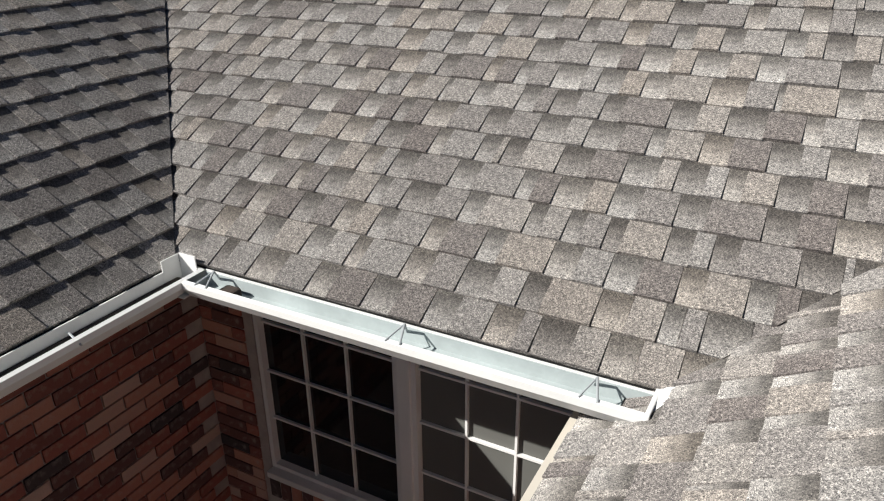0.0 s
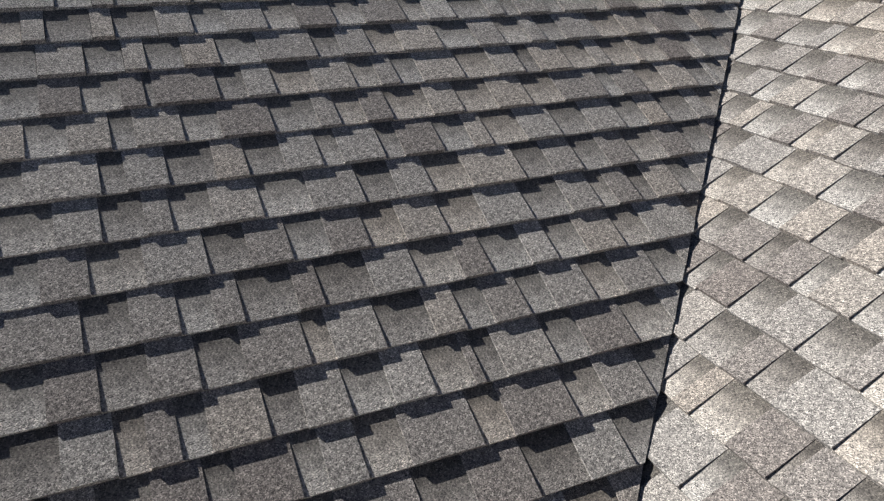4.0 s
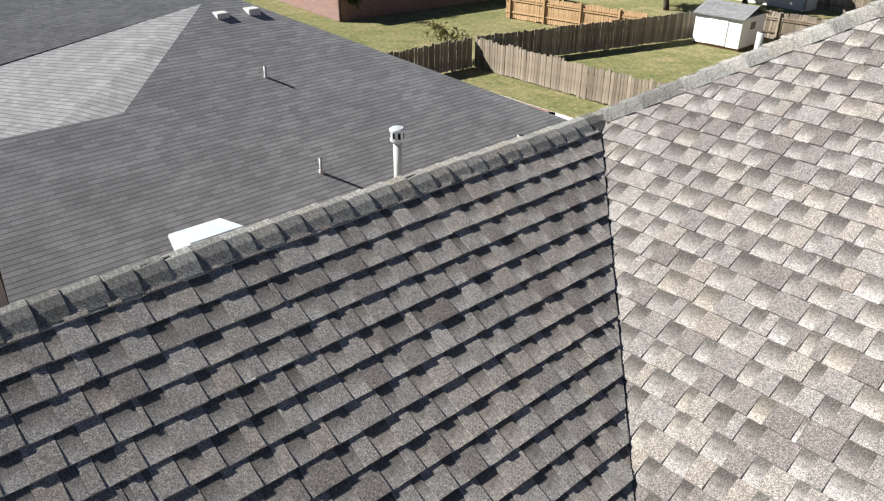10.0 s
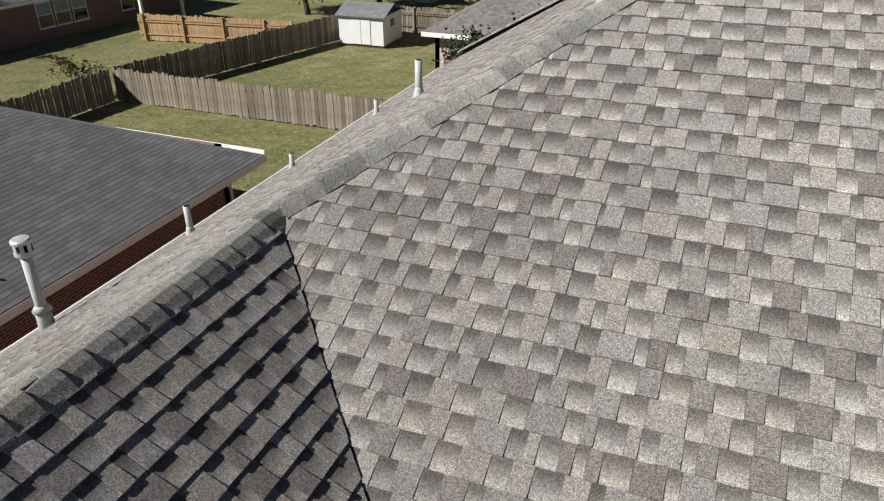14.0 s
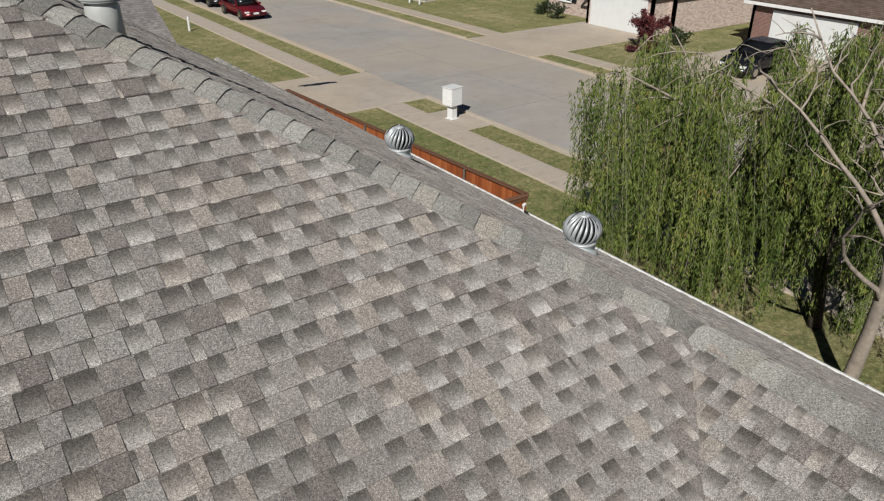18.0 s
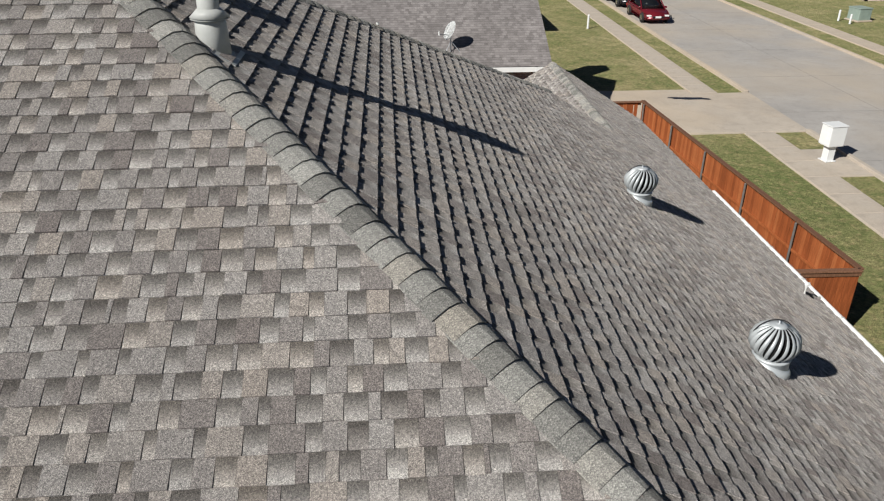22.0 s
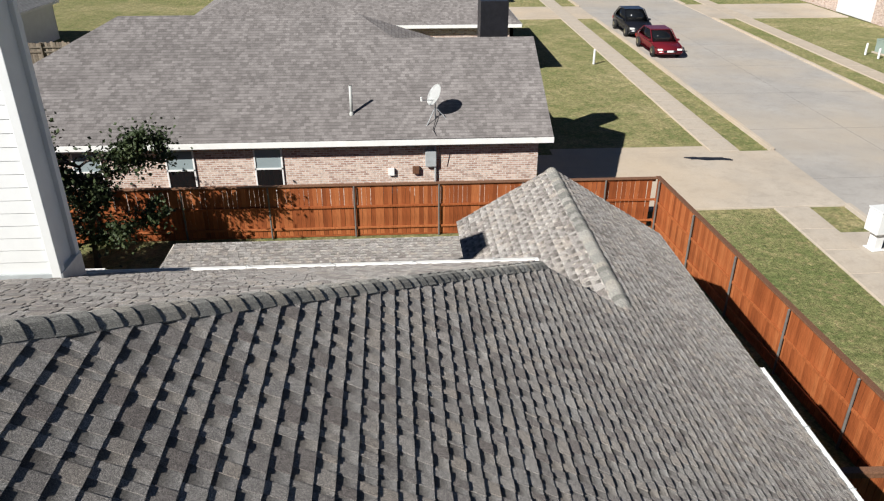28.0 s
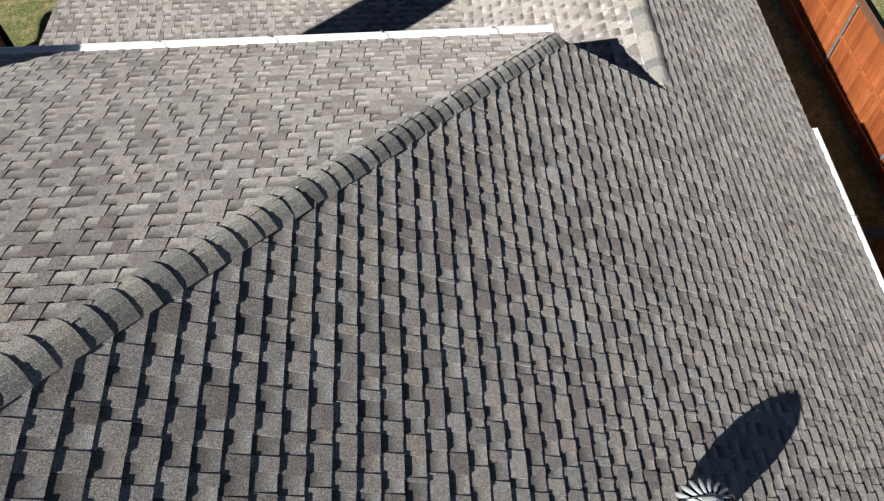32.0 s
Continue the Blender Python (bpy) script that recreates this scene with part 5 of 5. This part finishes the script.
part("eave_board", box_bm(-16.93, -1.6, ZE - 0.55, -16.87, 0.3, ZE - 0.37, 0.004), WHITE, west)
put("wall", wall_mesh("wall", (-20.7, 0.3), (-12.5, 0.3), 0.0, ZE - 0.06, 0.2, REDWALL), west)
put("wall", wall_mesh("wall", (-18.3, 0.2), (-18.3, -1.5), 0.0, ZE - 0.06, 0.2, REDWALL), west)
part("corner_board", box_bm(-20.72, -2.82, 0, -20.64, -2.72, ZE - 0.1, 0.006), WHITE, west)
roof_faces("roof", [[(-16.06, 0.3, ZE + 1.48), (-16.06, 3.6, ZE + 1.48), (-18.1, 3.6, ZE + 0.72), (-18.1, 0.3, ZE + 0.72)]], GREYROOF, west)
part("gable_trim", box_bm(-16.16, 0.22, ZE + 1.08, -15.96, 0.3, ZE + 1.48, 0.01), WHITE, west, "white gable point")
for x, y in ((-17.1, -1.45), (-17.1, 0.15)):
    part("porch_post", box_bm(x - 0.09, y - 0.09, 0, x + 0.09, y + 0.09, ZE - 0.5, 0.01), WHITE, west, "white porch post")
part("porch_pier", box_bm(-17.6, -1.5, 0, -17.22, -1.1, ZE - 0.5, 0.01), REDWALL, west)
part("door", box_bm(-18.29, -1.0, 0.1, -18.2, -0.1, 2.1, 0.01), DARKMETAL, west, "dark front door")
part("porch_floor", box_bm(-18.3, -1.5, 0, -17.0, 0.2, 0.12, 0.01), WALKMAT, west)
part("downspout", tube_bm([(-12.3, 15.0, 0.1), (-12.3, 15.0, ZE - 0.1)], [0.045] * 2, 8), WHITE, west, "white downspout")
part("downspout", tube_bm([(-12.42, 5.2, 0.1), (-12.42, 5.2, ZE - 0.1)], [0.045] * 2, 8), WHITE, west)
wz = lambda x: ZE + 0.452 * (-12.15 - x)
pipe((-12.6, 6.5, wz(-12.6)), 0.35, 0.035, GREYPIPE, "thin vent pipe on the grey roof", 0.15)
pipe((-15.62, 7.02, wz(-15.62)), 0.3, 0.035, GREYPIPE, "thin vent pipe on the grey roof", 0.15)
for y in (7.2, 8.1):
    v = thing("box_vent", (-18.0, y, wz(-18.0)), "pale metal box vent near the ridge", "roof vent", "box vents")
    part("hood", box_bm(-0.17, -0.17, -0.1, 0.17, 0.17, 0.11, 0.03), GREYPIPE, v)
FAR_WEST = pose(0.45, -1.7, 0, 0, 0, -4.6) @ Matrix.Diagonal((0.82, 0.82, 0.85, 1)) @ pose(-0.45, 1.7, 0)
west2 = thing("house", (0, 0, 0), "red brick house with a dark grey roof", "house", "houses")
west2.matrix_basis = FAR_WEST
house_block(west2, -48.0, -34.6, -5.5, 16.0, ZE, 0.5, REDWALL, GREYROOF)
for y in (0.5, 3.2):
    sash(west2, (-34.99, y, 0.9), (0, 1, 0), (1, 0, 0), 0.9, 1.3, "white window")
nw = thing("house", (0, 0, 0), "dark red brick house across the garden", "house", "houses")
nw.matrix_basis = FAR_WEST
house_block(nw, -64.0, -47.0, 25.0, 47.0, ZE, 0.5, REDWALL, GREYROOF)
for y in (33.5, 34.9, 36.3, 40.5):
    sash(nw, (-47.39, y, 0.8), (0, 1, 0), (1, 0, 0), 1.2, 1.6, "white-framed window")
part("patio_cover", box_bm(-47.2, 38.2, 2.35, -43.5, 42.5, 2.5, 0.02), WHITE, nw, "white patio cover")
for y in (38.4, 42.3):
    part("patio_post", box_bm(-43.8, y - 0.09, 0, -43.6, y + 0.09, 2.35, 0.01), WHITE, nw)
nw2 = thing("house", (0, 0, 0), "pale two-tone house beyond the garden fences", "house", "houses")
nw2.matrix_basis = FAR_WEST
house_block(nw2, -44.0, -29.5, 56.0, 70.0, ZE + 0.3, 0.5, SIDING, GREYROOF)
for x in (-40, -37.0, -32.5):
    sash(nw2, (x, 56.39, 0.8), (1, 0, 0), (0, -1, 0), 1.3, 1.5, "white-framed window")

# houses across the street
east1 = thing("house", (0, 0, 0), "pale brick house with a cream garage door", "house", "houses")
east1.matrix_basis = pose(1.9, 2.5, 0)
house_block(east1, 38.2, 52.0, 27.5, 40.0, ZE, 0.5, TANWALL, REDROOF)
house_block(east1, 36.7, 45.0, 28.0, 34.4, ZE + 0.01, 0.7, TANWALL, REDROOF, "w")
part("garage_door", box_bm(37.0, 28.8, 0.05, 37.08, 33.6, 2.3, 0.02), SIDING, east1, "cream panelled garage door")
part("shutter", box_bm(38.5, 36.5, 0.9, 38.6, 36.9, 2.1, 0.01), DARKMETAL, east1)
sash(east1, (38.57, 37.6, 0.9), (0, 1, 0), (-1, 0, 0), 1.2, 1.3, "white window")
east2 = thing("house", (0, 0, 0), "brick house with a red-brown front gable and white garage door", "house", "houses")
east2.matrix_basis = pose(1.9, 2.5, 0)
house_block(east2, 41.0, 55.0, 8.0, 24.5, ZE, 0.5, TANWALL, GREYROOF)
house_block(east2, 39.6, 47.0, 15.5, 23.8, ZE + 0.01, 0.55, REDWALL, REDROOF)
part("garage_door", box_bm(39.9, 17.0, 0.05, 39.98, 22.0, 2.3, 0.02), SIDING, east2, "white panelled garage door")
east3 = thing("house", (0, 0, 0), "pale brick house with brown roof down the street", "house", "houses")
east3.matrix_basis = pose(2.0, 8.0, 0)
house_block(east3, 38.0, 52.0, 50.0, 66.0, ZE, 0.5, TANWALL, REDROOF)
part("garage_door", box_bm(38.3, 53.0, 0.05, 38.38, 58.0, 2.3, 0.02), SIDING, east3, "white garage door")
east4 = thing("house", (0, 0, 0), "brick house with brown roof far down the street", "house", "houses")
east4.matrix_basis = pose(2.0, 8.0, 0)
house_block(east4, 38.0, 52.0, 76.0, 92.0, ZE, 0.5, REDWALL, REDROOF)

# garden shed
shed = thing("garden_shed", (-19.3, 36.2, 0), "white painted garden shed with double door and grey roof", "shed", "", 2)
shed.matrix_basis = pose(-19.3, 36.2, 0, 0, 0, 2) @ Matrix.Scale(0.74, 4)
part("body", box_bm(-1.75, -1.7, 0.15, 1.75, 1.7, 2.15, 0.02), SIDING, shed)
part("floor_skid", box_bm(-1.7, -1.6, 0.0, 1.7, 1.6, 0.15, 0.01), CEDARTRIM, shed)
roof_faces("roof", [[(-1.95, -1.9, 2.15), (1.95, -1.9, 2.15), (1.95, 0, 2.85), (-1.95, 0, 2.85)], [(1.95, 1.9, 2.15), (-1.95, 1.9, 2.15), (-1.95, 0, 2.85), (1.95, 0, 2.85)]], GREYROOF, shed, "", 0.06)
for x in (-0.75, 0.02):
    part("door", box_bm(x, -1.74, 0.2, x + 0.73, -1.7, 2.0, 0.008), SIDING, shed)
part("door_frame", box_bm(-0.85, -1.735, 2.0, 0.85, -1.7, 2.08, 0.005), WHITE, shed)
part("window", box_bm(1.75, -0.4, 1.3, 1.77, 0.3, 1.8, 0.005), PANE, shed)


# ---------- vehicles ----------
def car(at, turn, paintmat, label, kind, L=4.6, Wd=1.8, tall=1.45, bed=False):
    c = thing("car", at, label, kind, "parked vehicles", turn)
    hw, belt = Wd / 2, tall * 0.6
    side = [(-L * 0.49, 0.3), (-L / 2, belt * 0.62), (-L * 0.485, belt * 0.9), (-L * 0.4, belt * 1.02), (L * 0.16, belt * 1.0), (L * 0.36, belt * 0.9), (L * 0.46, belt * 0.76), (L / 2, belt * 0.56), (L * 0.49, 0.27)]
    bm = bmesh.new()
    rows = []
    for y, s in ((-hw, 0.93), (-hw * 0.96, 1.0), (hw * 0.96, 1.0), (hw, 0.93)):
        rows.append([bm.verts.new((x * (1 if abs(y) < hw * 0.97 else 0.955), y * (0.9 if abs(x) > L * 0.45 else 1.0), 0.3 + (z - 0.3) * s)) for x, z in side])
    k = len(side)
    for a, b in zip(rows, rows[1:]):
        for i in range(k):
            bm.faces.new((a[i], a[(i + 1) % k], b[(i + 1) % k], b[i]))
    bm.faces.new(rows[0][::-1])
    bm.faces.new(rows[-1])
    bmesh.ops.bevel(bm, geom=bm.edges[:], offset=0.075, segments=3, affect='EDGES')
    part("body", bm, paintmat, c, "", True)
    cab = [(-L * 0.43, belt * 0.98), (-L * 0.24, tall), (L * 0.04, tall), (L * 0.25, belt * 0.96)] if not bed else [(-L * 0.06, belt * 0.98), (-L * 0.02, tall), (L * 0.14, tall), (L * 0.25, belt * 0.98)]
    bm = bmesh.new()
    r2 = []
    for y, s in ((-hw * 0.9, 0), (hw * 0.9, 0)):
        r2.append([bm.verts.new((x, y * (1 if z < tall else 0.82), z)) for x, z in cab])
    for i in range(4):
        bm.faces.new((r2[0][i], r2[0][(i + 1) % 4], r2[1][(i + 1) % 4], r2[1][i]))
    bm.faces.new(r2[0][::-1])
    bm.faces.new(r2[1])
    bmesh.ops.bevel(bm, geom=bm.edges[:], offset=0.08, segments=3, affect='EDGES')
    part("cabin_glass", bm, PANE, c, "dark tinted glass", True)
    xr0, xr1 = cab[1][0], cab[2][0]
    part("roof", box_bm(xr0 - 0.04, -hw * 0.75, tall - 0.03, xr1 + 0.04, hw * 0.75, tall + 0.015, 0.02), paintmat, c)
    for s in (-1, 1):
        for a, b in ((cab[1], cab[0]), (cab[2], cab[3])):
            part("pillar", tube_bm([(a[0], s * hw * 0.76, a[1]), (b[0], s * hw * 0.91, b[1])], [0.035, 0.04], 6), paintmat, c)
        part("headlight", box_bm(L * 0.445, s * hw * 0.68 - 0.15, belt * 0.60, L * 0.492, s * hw * 0.68 + 0.15, belt * 0.72, 0.02), LAMPLENS, c, "clear headlight")
        part("tail_light", box_bm(-L / 2 - 0.012, s * hw * 0.78 - 0.12, belt * 0.62, -L / 2 + 0.08, s * hw * 0.78 + 0.12, belt * 0.82, 0.02), REDLENS, c, "red tail light")
        part("mirror", box_bm(L * 0.18, s * hw * 1.02 - 0.07, belt, L * 0.22, s * hw * 1.02 + 0.07, belt + 0.12, 0.02), paintmat, c)
        for x in (-L * 0.31, L * 0.32):
            w = part("wheel", lathe_bm([(0.30, -0.1), (0.33, -0.07), (0.33, 0.07), (0.30, 0.1)], 20), TYRE, c, "black tyre", True)
            w.matrix_basis = Matrix.Translation((x, s * (hw - 0.08), 0.33)) @ Matrix.Rotation(radians(90), 4, 'X')
            part("rim", lathe_bm([(0.2, -0.108), (0.2, 0.108), (0.05, 0.112)], 14), CHROME, w)
    part("front_plate", box_bm(L / 2 - 0.01, -0.2, 0.42, L / 2 + 0.025, 0.2, 0.54, 0.005), SIDING, c, "plain white plate")
    part("grille", box_bm(L / 2 - 0.02, -0.4, belt * 0.5, L / 2 + 0.01, 0.4, belt * 0.62, 0.01), DARKMETAL, c)
    if bed:
        part("cargo_bed", box_bm(-L * 0.47, -hw * 0.82, belt * 0.9, -L * 0.08, hw * 0.82, belt * 1.0, 0.02), DARKMETAL, c)
    return c


car((20.65, 52.2, 0.03), -90, REDPAINT, "dark red parked sedan at the kerb", "car", 4.7, 1.8, 1.42)
car((20.75, 58.4, 0.03), -90, BLACKPAINT, "black parked crossover behind the sedan", "car", 4.5, 1.85, 1.65)
car((26.0, 79.0, 0.03), 90, REDPAINT, "dark red pickup parked far down the street", "car", 5.4, 1.95, 1.8, True)
car((-38.0, -3.0, 0.06), 100, SILVERPAINT, "silver pickup parked on a driveway", "car", 5.4, 1.95, 1.8, True)
car((36.4, 21.6, 0.06), 180, BLACKPAINT, "dark vehicle parked behind the willow", "car", 4.6, 1.85, 1.6)

# ---------- small things by the street ----------
mb = thing("mailbox_cluster", (18.4, 24.1, 0.05), "white metal cluster mailbox on a white post", "mailbox", "", 8)
part("pedestal", box_bm(-0.15, -0.15, 0, 0.15, 0.15, 0.62, 0.02), SIDING, mb)
part("base_plate", box_bm(-0.22, -0.22, 0, 0.22, 0.22, 0.03, 0.005), SIDING, mb)
part("cabinet", box_bm(-0.32, -0.28, 0.6, 0.32, 0.28, 1.36, 0.03), SIDING, mb)
for k in range(4):
    for s in (0, 1):
        part("letter_door", box_bm(-0.325, -0.25 + s * 0.26, 0.66 + k * 0.165, -0.315, -0.01 + s * 0.26, 0.81 + k * 0.165), WHITE, mb)
part("top_cap", box_bm(-0.34, -0.3, 1.345, 0.34, 0.3, 1.38, 0.012), SIDING, mb)
for x, y, h in ((15.65, 49.0, 0.85), (33.7, 50.5, 0.7), (33.9, 49.4, 0.6), (14.2, 75.0, 0.7)):
    st = thing("utility_stake", (x, y, 0), "white plastic utility marker in the grass", "marker post", "utility markers")
    part("stake", tube_bm([(0, 0, 0), (0, 0, h), (0, 0, h + 0.05)], [0.07, 0.07, 0.03], 8), SIDING, st)
ub = thing("utility_cabinet", (35.2, 50.6, 0), "green metal utility cabinet on the lawn", "utility cabinet", "", 10)
part("cabinet", box_bm(-0.5, -0.55, 0.08, 0.5, 0.55, 0.85, 0.04), GREENBOX, ub)
part("plinth", box_bm(-0.6, -0.65, 0, 0.6, 0.65, 0.09, 0.01), WALKMAT, ub)
part("lid", box_bm(-0.53, -0.58, 0.83, 0.53, 0.58, 0.9, 0.02), GREENBOX, ub)


# ---------- trees ----------
def limb_path(rnd, p, d, L, bend, steps=6):
    pts, p, d = [Vector(p)], Vector(p), Vector(d).normalized()
    for _ in range(steps):
        d = (d + Vector((rnd.gauss(0, bend), rnd.gauss(0, bend), rnd.gauss(0, bend * 0.6)))).normalized()
        p = p + d * (L / steps)
        pts.append(p.copy())
    return pts


def leaf_cloud(name, points, size, material, parent, seed, hang_down=0.0):
    """Many small leaves, each a bent blade of its own."""
    rnd = random.Random(seed)
    V, F = [], []
    for p in points:
        p = Vector(p)
        a = Vector((rnd.gauss(0, 1), rnd.gauss(0, 1), rnd.gauss(0, 1) - hang_down)).normalized()
        b = a.cross(Vector((rnd.gauss(0, 1), rnd.gauss(0, 1), rnd.gauss(0, 1)))).normalized()
        s = size * (0.6 + 0.8 * rnd.random())
        w = s * (0.10 if hang_down else 0.32)
        k = len(V)
        n = a.cross(b) * s * 0.08
        V += [p, p + a * s * 0.5 + b * w + n, p + a * s, p + a * s * 0.5 - b * w + n]
        F += [(k, k + 1, k + 2, k + 3)]
    return put(name, mesh_of(name, V, F, material), parent)


def leafy_tree(at, height, spread, leafmat, label, category, n=5000, size=0.11, seed=1, trunk=0.12, low=0.15, bark=DARKBARK):
    rnd = random.Random(seed)
    t = thing("tree", at, label, category)
    bm = bmesh.new()
    tips = []
    stem = limb_path(rnd, (0, 0, -0.1), (0, 0, 1), height * 0.6, 0.07)
    tube_bm(stem, [trunk * (1 - 0.11 * k) for k in range(7)], 8, bm)
    for k in range(16):
        base = stem[rnd.randint(2, 6)] if low > 0.1 else stem[rnd.randint(0, 6)]
        a = rnd.random() * 6.283
        pts = limb_path(rnd, base, (math.cos(a), math.sin(a), 0.35 + 0.7 * rnd.random()), spread * (0.55 + 0.6 * rnd.random()), 0.2)
        tube_bm(pts, [trunk * 0.42 * (1 - 0.14 * j) for j in range(7)], 5, bm)
        tips += pts[2:]
        for j in (3, 5):
            a2 = a + rnd.gauss(0, 0.9)
            q = limb_path(rnd, pts[j], (math.cos(a2), math.sin(a2), 0.4), spread * 0.35, 0.3, 4)
            tube_bm(q, [trunk * 0.16 * (1 - 0.18 * i) for i in range(5)], 4, bm)
            tips += q[1:]
    part("trunk", bm, bark, t, "", True)
    pts = []
    for _ in range(n):
        b = rnd.choice(tips)
        r = 0.20 * spread * abs(rnd.gauss(0, 0.6))
        v = Vector((rnd.gauss(0, 1), rnd.gauss(0, 1), rnd.gauss(0, 1))).normalized()
        pts.append(b + v * r)
    leaf_cloud("crown", pts, size, leafmat, t, seed + 50)
    return t


def willow(at, height, spread, seed):
    """Pale limbs that fork upward, and bunches of long thin strands that hang from their outer ends."""
    rnd = random.Random(seed)
    t = thing("willow_tree", at, "weeping willow with yellow-green hanging strands", "tree")
    bm = bmesh.new()
    stem = limb_path(rnd, (0, 0, -0.1), (0.05, 0, 1), height * 0.42, 0.06)
    tube_bm(stem, [0.17 * (1 - 0.08 * k) for k in range(7)], 9, bm)
    part("trunk", bm, DARKBARK, t, "", True)
    bm, strands, leaves, hooks = bmesh.new(), [], [], []
    for k in range(9):
        a = k * 0.7 + rnd.gauss(0, 0.2)
        pts = limb_path(rnd, stem[rnd.randint(3, 6)], (math.cos(a), math.sin(a), 1.1 + 0.5 * rnd.random()), spread * (0.85 + 0.4 * rnd.random()), 0.13)
        tube_bm(pts, [0.055 * (1 - 0.13 * j) for j in range(7)], 6, bm)
        hooks += pts[2:]
        for j in (2, 3, 4, 5, 6):
            a2 = a + rnd.gauss(0, 0.8)
            q = limb_path(rnd, pts[j], (math.cos(a2), math.sin(a2), 0.25), spread * 0.45, 0.2, 4)
            q = [p - Vector((0, 0, 0.05 * i * i)) for i, p in enumerate(q)]
            tube_bm(q, [0.02 * (1 - 0.17 * i) for i in range(5)], 4, bm)
            hooks += q[1:]
    part("limb", bm, BARK, t, "pale crooked limbs", True)
    for h in hooks:
        if rnd.random() < 0.42:
            continue
        full = 0.9 + 4.8 * rnd.random() ** 1.2
        sway = Vector((rnd.gauss(0, 0.11), rnd.gauss(0, 0.11), 0))
        for j in range(rnd.choice((2, 5, 9, 14))):
            q = h + Vector((rnd.gauss(0, 0.15), rnd.gauss(0, 0.15), rnd.gauss(0, 0.12)))
            L = min(full * (0.6 + 0.5 * rnd.random()), q.z - 0.4)
            if L < 0.4:
                continue
            lean = sway + Vector((rnd.gauss(0, 0.04), rnd.gauss(0, 0.04), 0))
            strands.append([q + lean * f * L + Vector((0, 0, -L * f + 0.10 * math.sin(f * 3.1))) for f in (0, 0.33, 0.66, 1)])
            for _ in range(int(L * 40)):
                f = rnd.random()
                leaves.append(q + lean * f * L + Vector((rnd.gauss(0, 0.032), rnd.gauss(0, 0.032), -L * f)))
    bm = bmesh.new()
    for s in strands[::2]:
        tube_bm(s, [0.006, 0.005, 0.004, 0.003], 3, bm, False)
    part("twig_veil", bm, BARK, t)
    leaf_cloud("crown", leaves, 0.12, WILLOWLEAF, t, seed + 9, 2.6)
    return t


def bare_tree(at, height, seed):
    rnd = random.Random(seed)
    t = thing("bare_tree", at, "pale-barked leafless tree with crooked limbs", "tree")
    bm = bmesh.new()
    stem = limb_path(rnd, (0, 0, -0.1), (0.05, -0.03, 1), height * 0.45, 0.08)
    tube_bm(stem, [0.17 * (1 - 0.08 * k) for k in range(7)], 9, bm)
    part("trunk", bm, BARK, t, "", True)
    bm = bmesh.new()
    for k in range(11):
        a = k * 0.9 + rnd.gauss(0, 0.3)
        pts = limb_path(rnd, stem[rnd.randint(3, 6)], (math.cos(a) * 0.5, math.sin(a) * 0.5, 1.2), height * (0.35 + 0.25 * rnd.random()), 0.18, 8)
        tube_bm(pts, [0.058 * (1 - 0.1 * j) for j in range(9)], 6, bm)
        for j in (3, 5, 6, 7):
            a2 = a + rnd.gauss(0, 1.0)
            q = limb_path(rnd, pts[j], (math.cos(a2), math.sin(a2), 0.8), 1.1, 0.3, 5)
            tube_bm(q, [0.024 * (1 - 0.15 * i) for i in range(6)], 4, bm)
            for i in (2, 4):
                a3 = a2 + rnd.gauss(0, 1.0)
                tube_bm(limb_path(rnd, q[i], (math.cos(a3), math.sin(a3), 0.6), 0.5, 0.3, 3), [0.010, 0.008, 0.006, 0.004], 3, bm)
    part("branchwork", bm, BARK, t, "", True)
    return t


willow((14.6, 9.0, 0), 9.4, 3.2, 3)
willow((15.9, 6.3, 0), 9.2, 3.3, 8)
bare_tree((14.0, 4.6, 0), 8.6, 5)
leafy_tree((-5.4, 24.0, 0), 5.6, 2.3, OAKLEAF, "dark-leaved garden tree beside the cedar fence", "tree", 15000, 0.12, 21, 0.1)
leafy_tree((-7.4, 22.5, 0), 5.0, 2.2, OAKLEAF, "dark-leaved garden tree beside the cedar fence", "tree", 12000, 0.12, 27, 0.1)
leafy_tree((35.6, 28.8, 0), 2.2, 1.25, REDLEAF, "rounded burgundy-leaved shrub beside the driveway", "shrub", 9000, 0.13, 23, 0.08, 0.05)
leafy_tree((-11.5, 31.0, 0), 3.2, 1.8, BUSHLEAF, "sparse yellow-green young tree by the lawn", "shrub", 1500, 0.16, 25, 0.05, 0.05)
leafy_tree((-26.0, 22.5, 0), 2.6, 1.0, BUSHLEAF, "sparse yellow-green bush by the fence", "shrub", 700, 0.14, 29, 0.04, 0.05)
leafy_tree((-37.5, 25.5, 0), 3.5, 2.0, OAKLEAF, "dark green tree beside the far brick house", "tree", 3000, 0.2, 31, 0.1)
leafy_tree((-26.5, 41.5, 0), 5.2, 3.2, OAKLEAF, "dark green garden tree beyond the fences", "tree", 5000, 0.28, 33, 0.2)
leafy_tree((-23.6, 46.0, 0), 6.0, 3.4, OAKLEAF, "dark green garden tree beyond the fences", "tree", 5000, 0.3, 35, 0.2)
for x, y, s in ((38.5, 39.0, 41), (39.1, 41.0, 43), (38.9, 28.5, 45)):
    leafy_tree((x, y, 0), 1.1, 0.8, OAKLEAF, "low clipped dark green shrub by a house", "shrub", 900, 0.12, s, 0.04, 0.05)
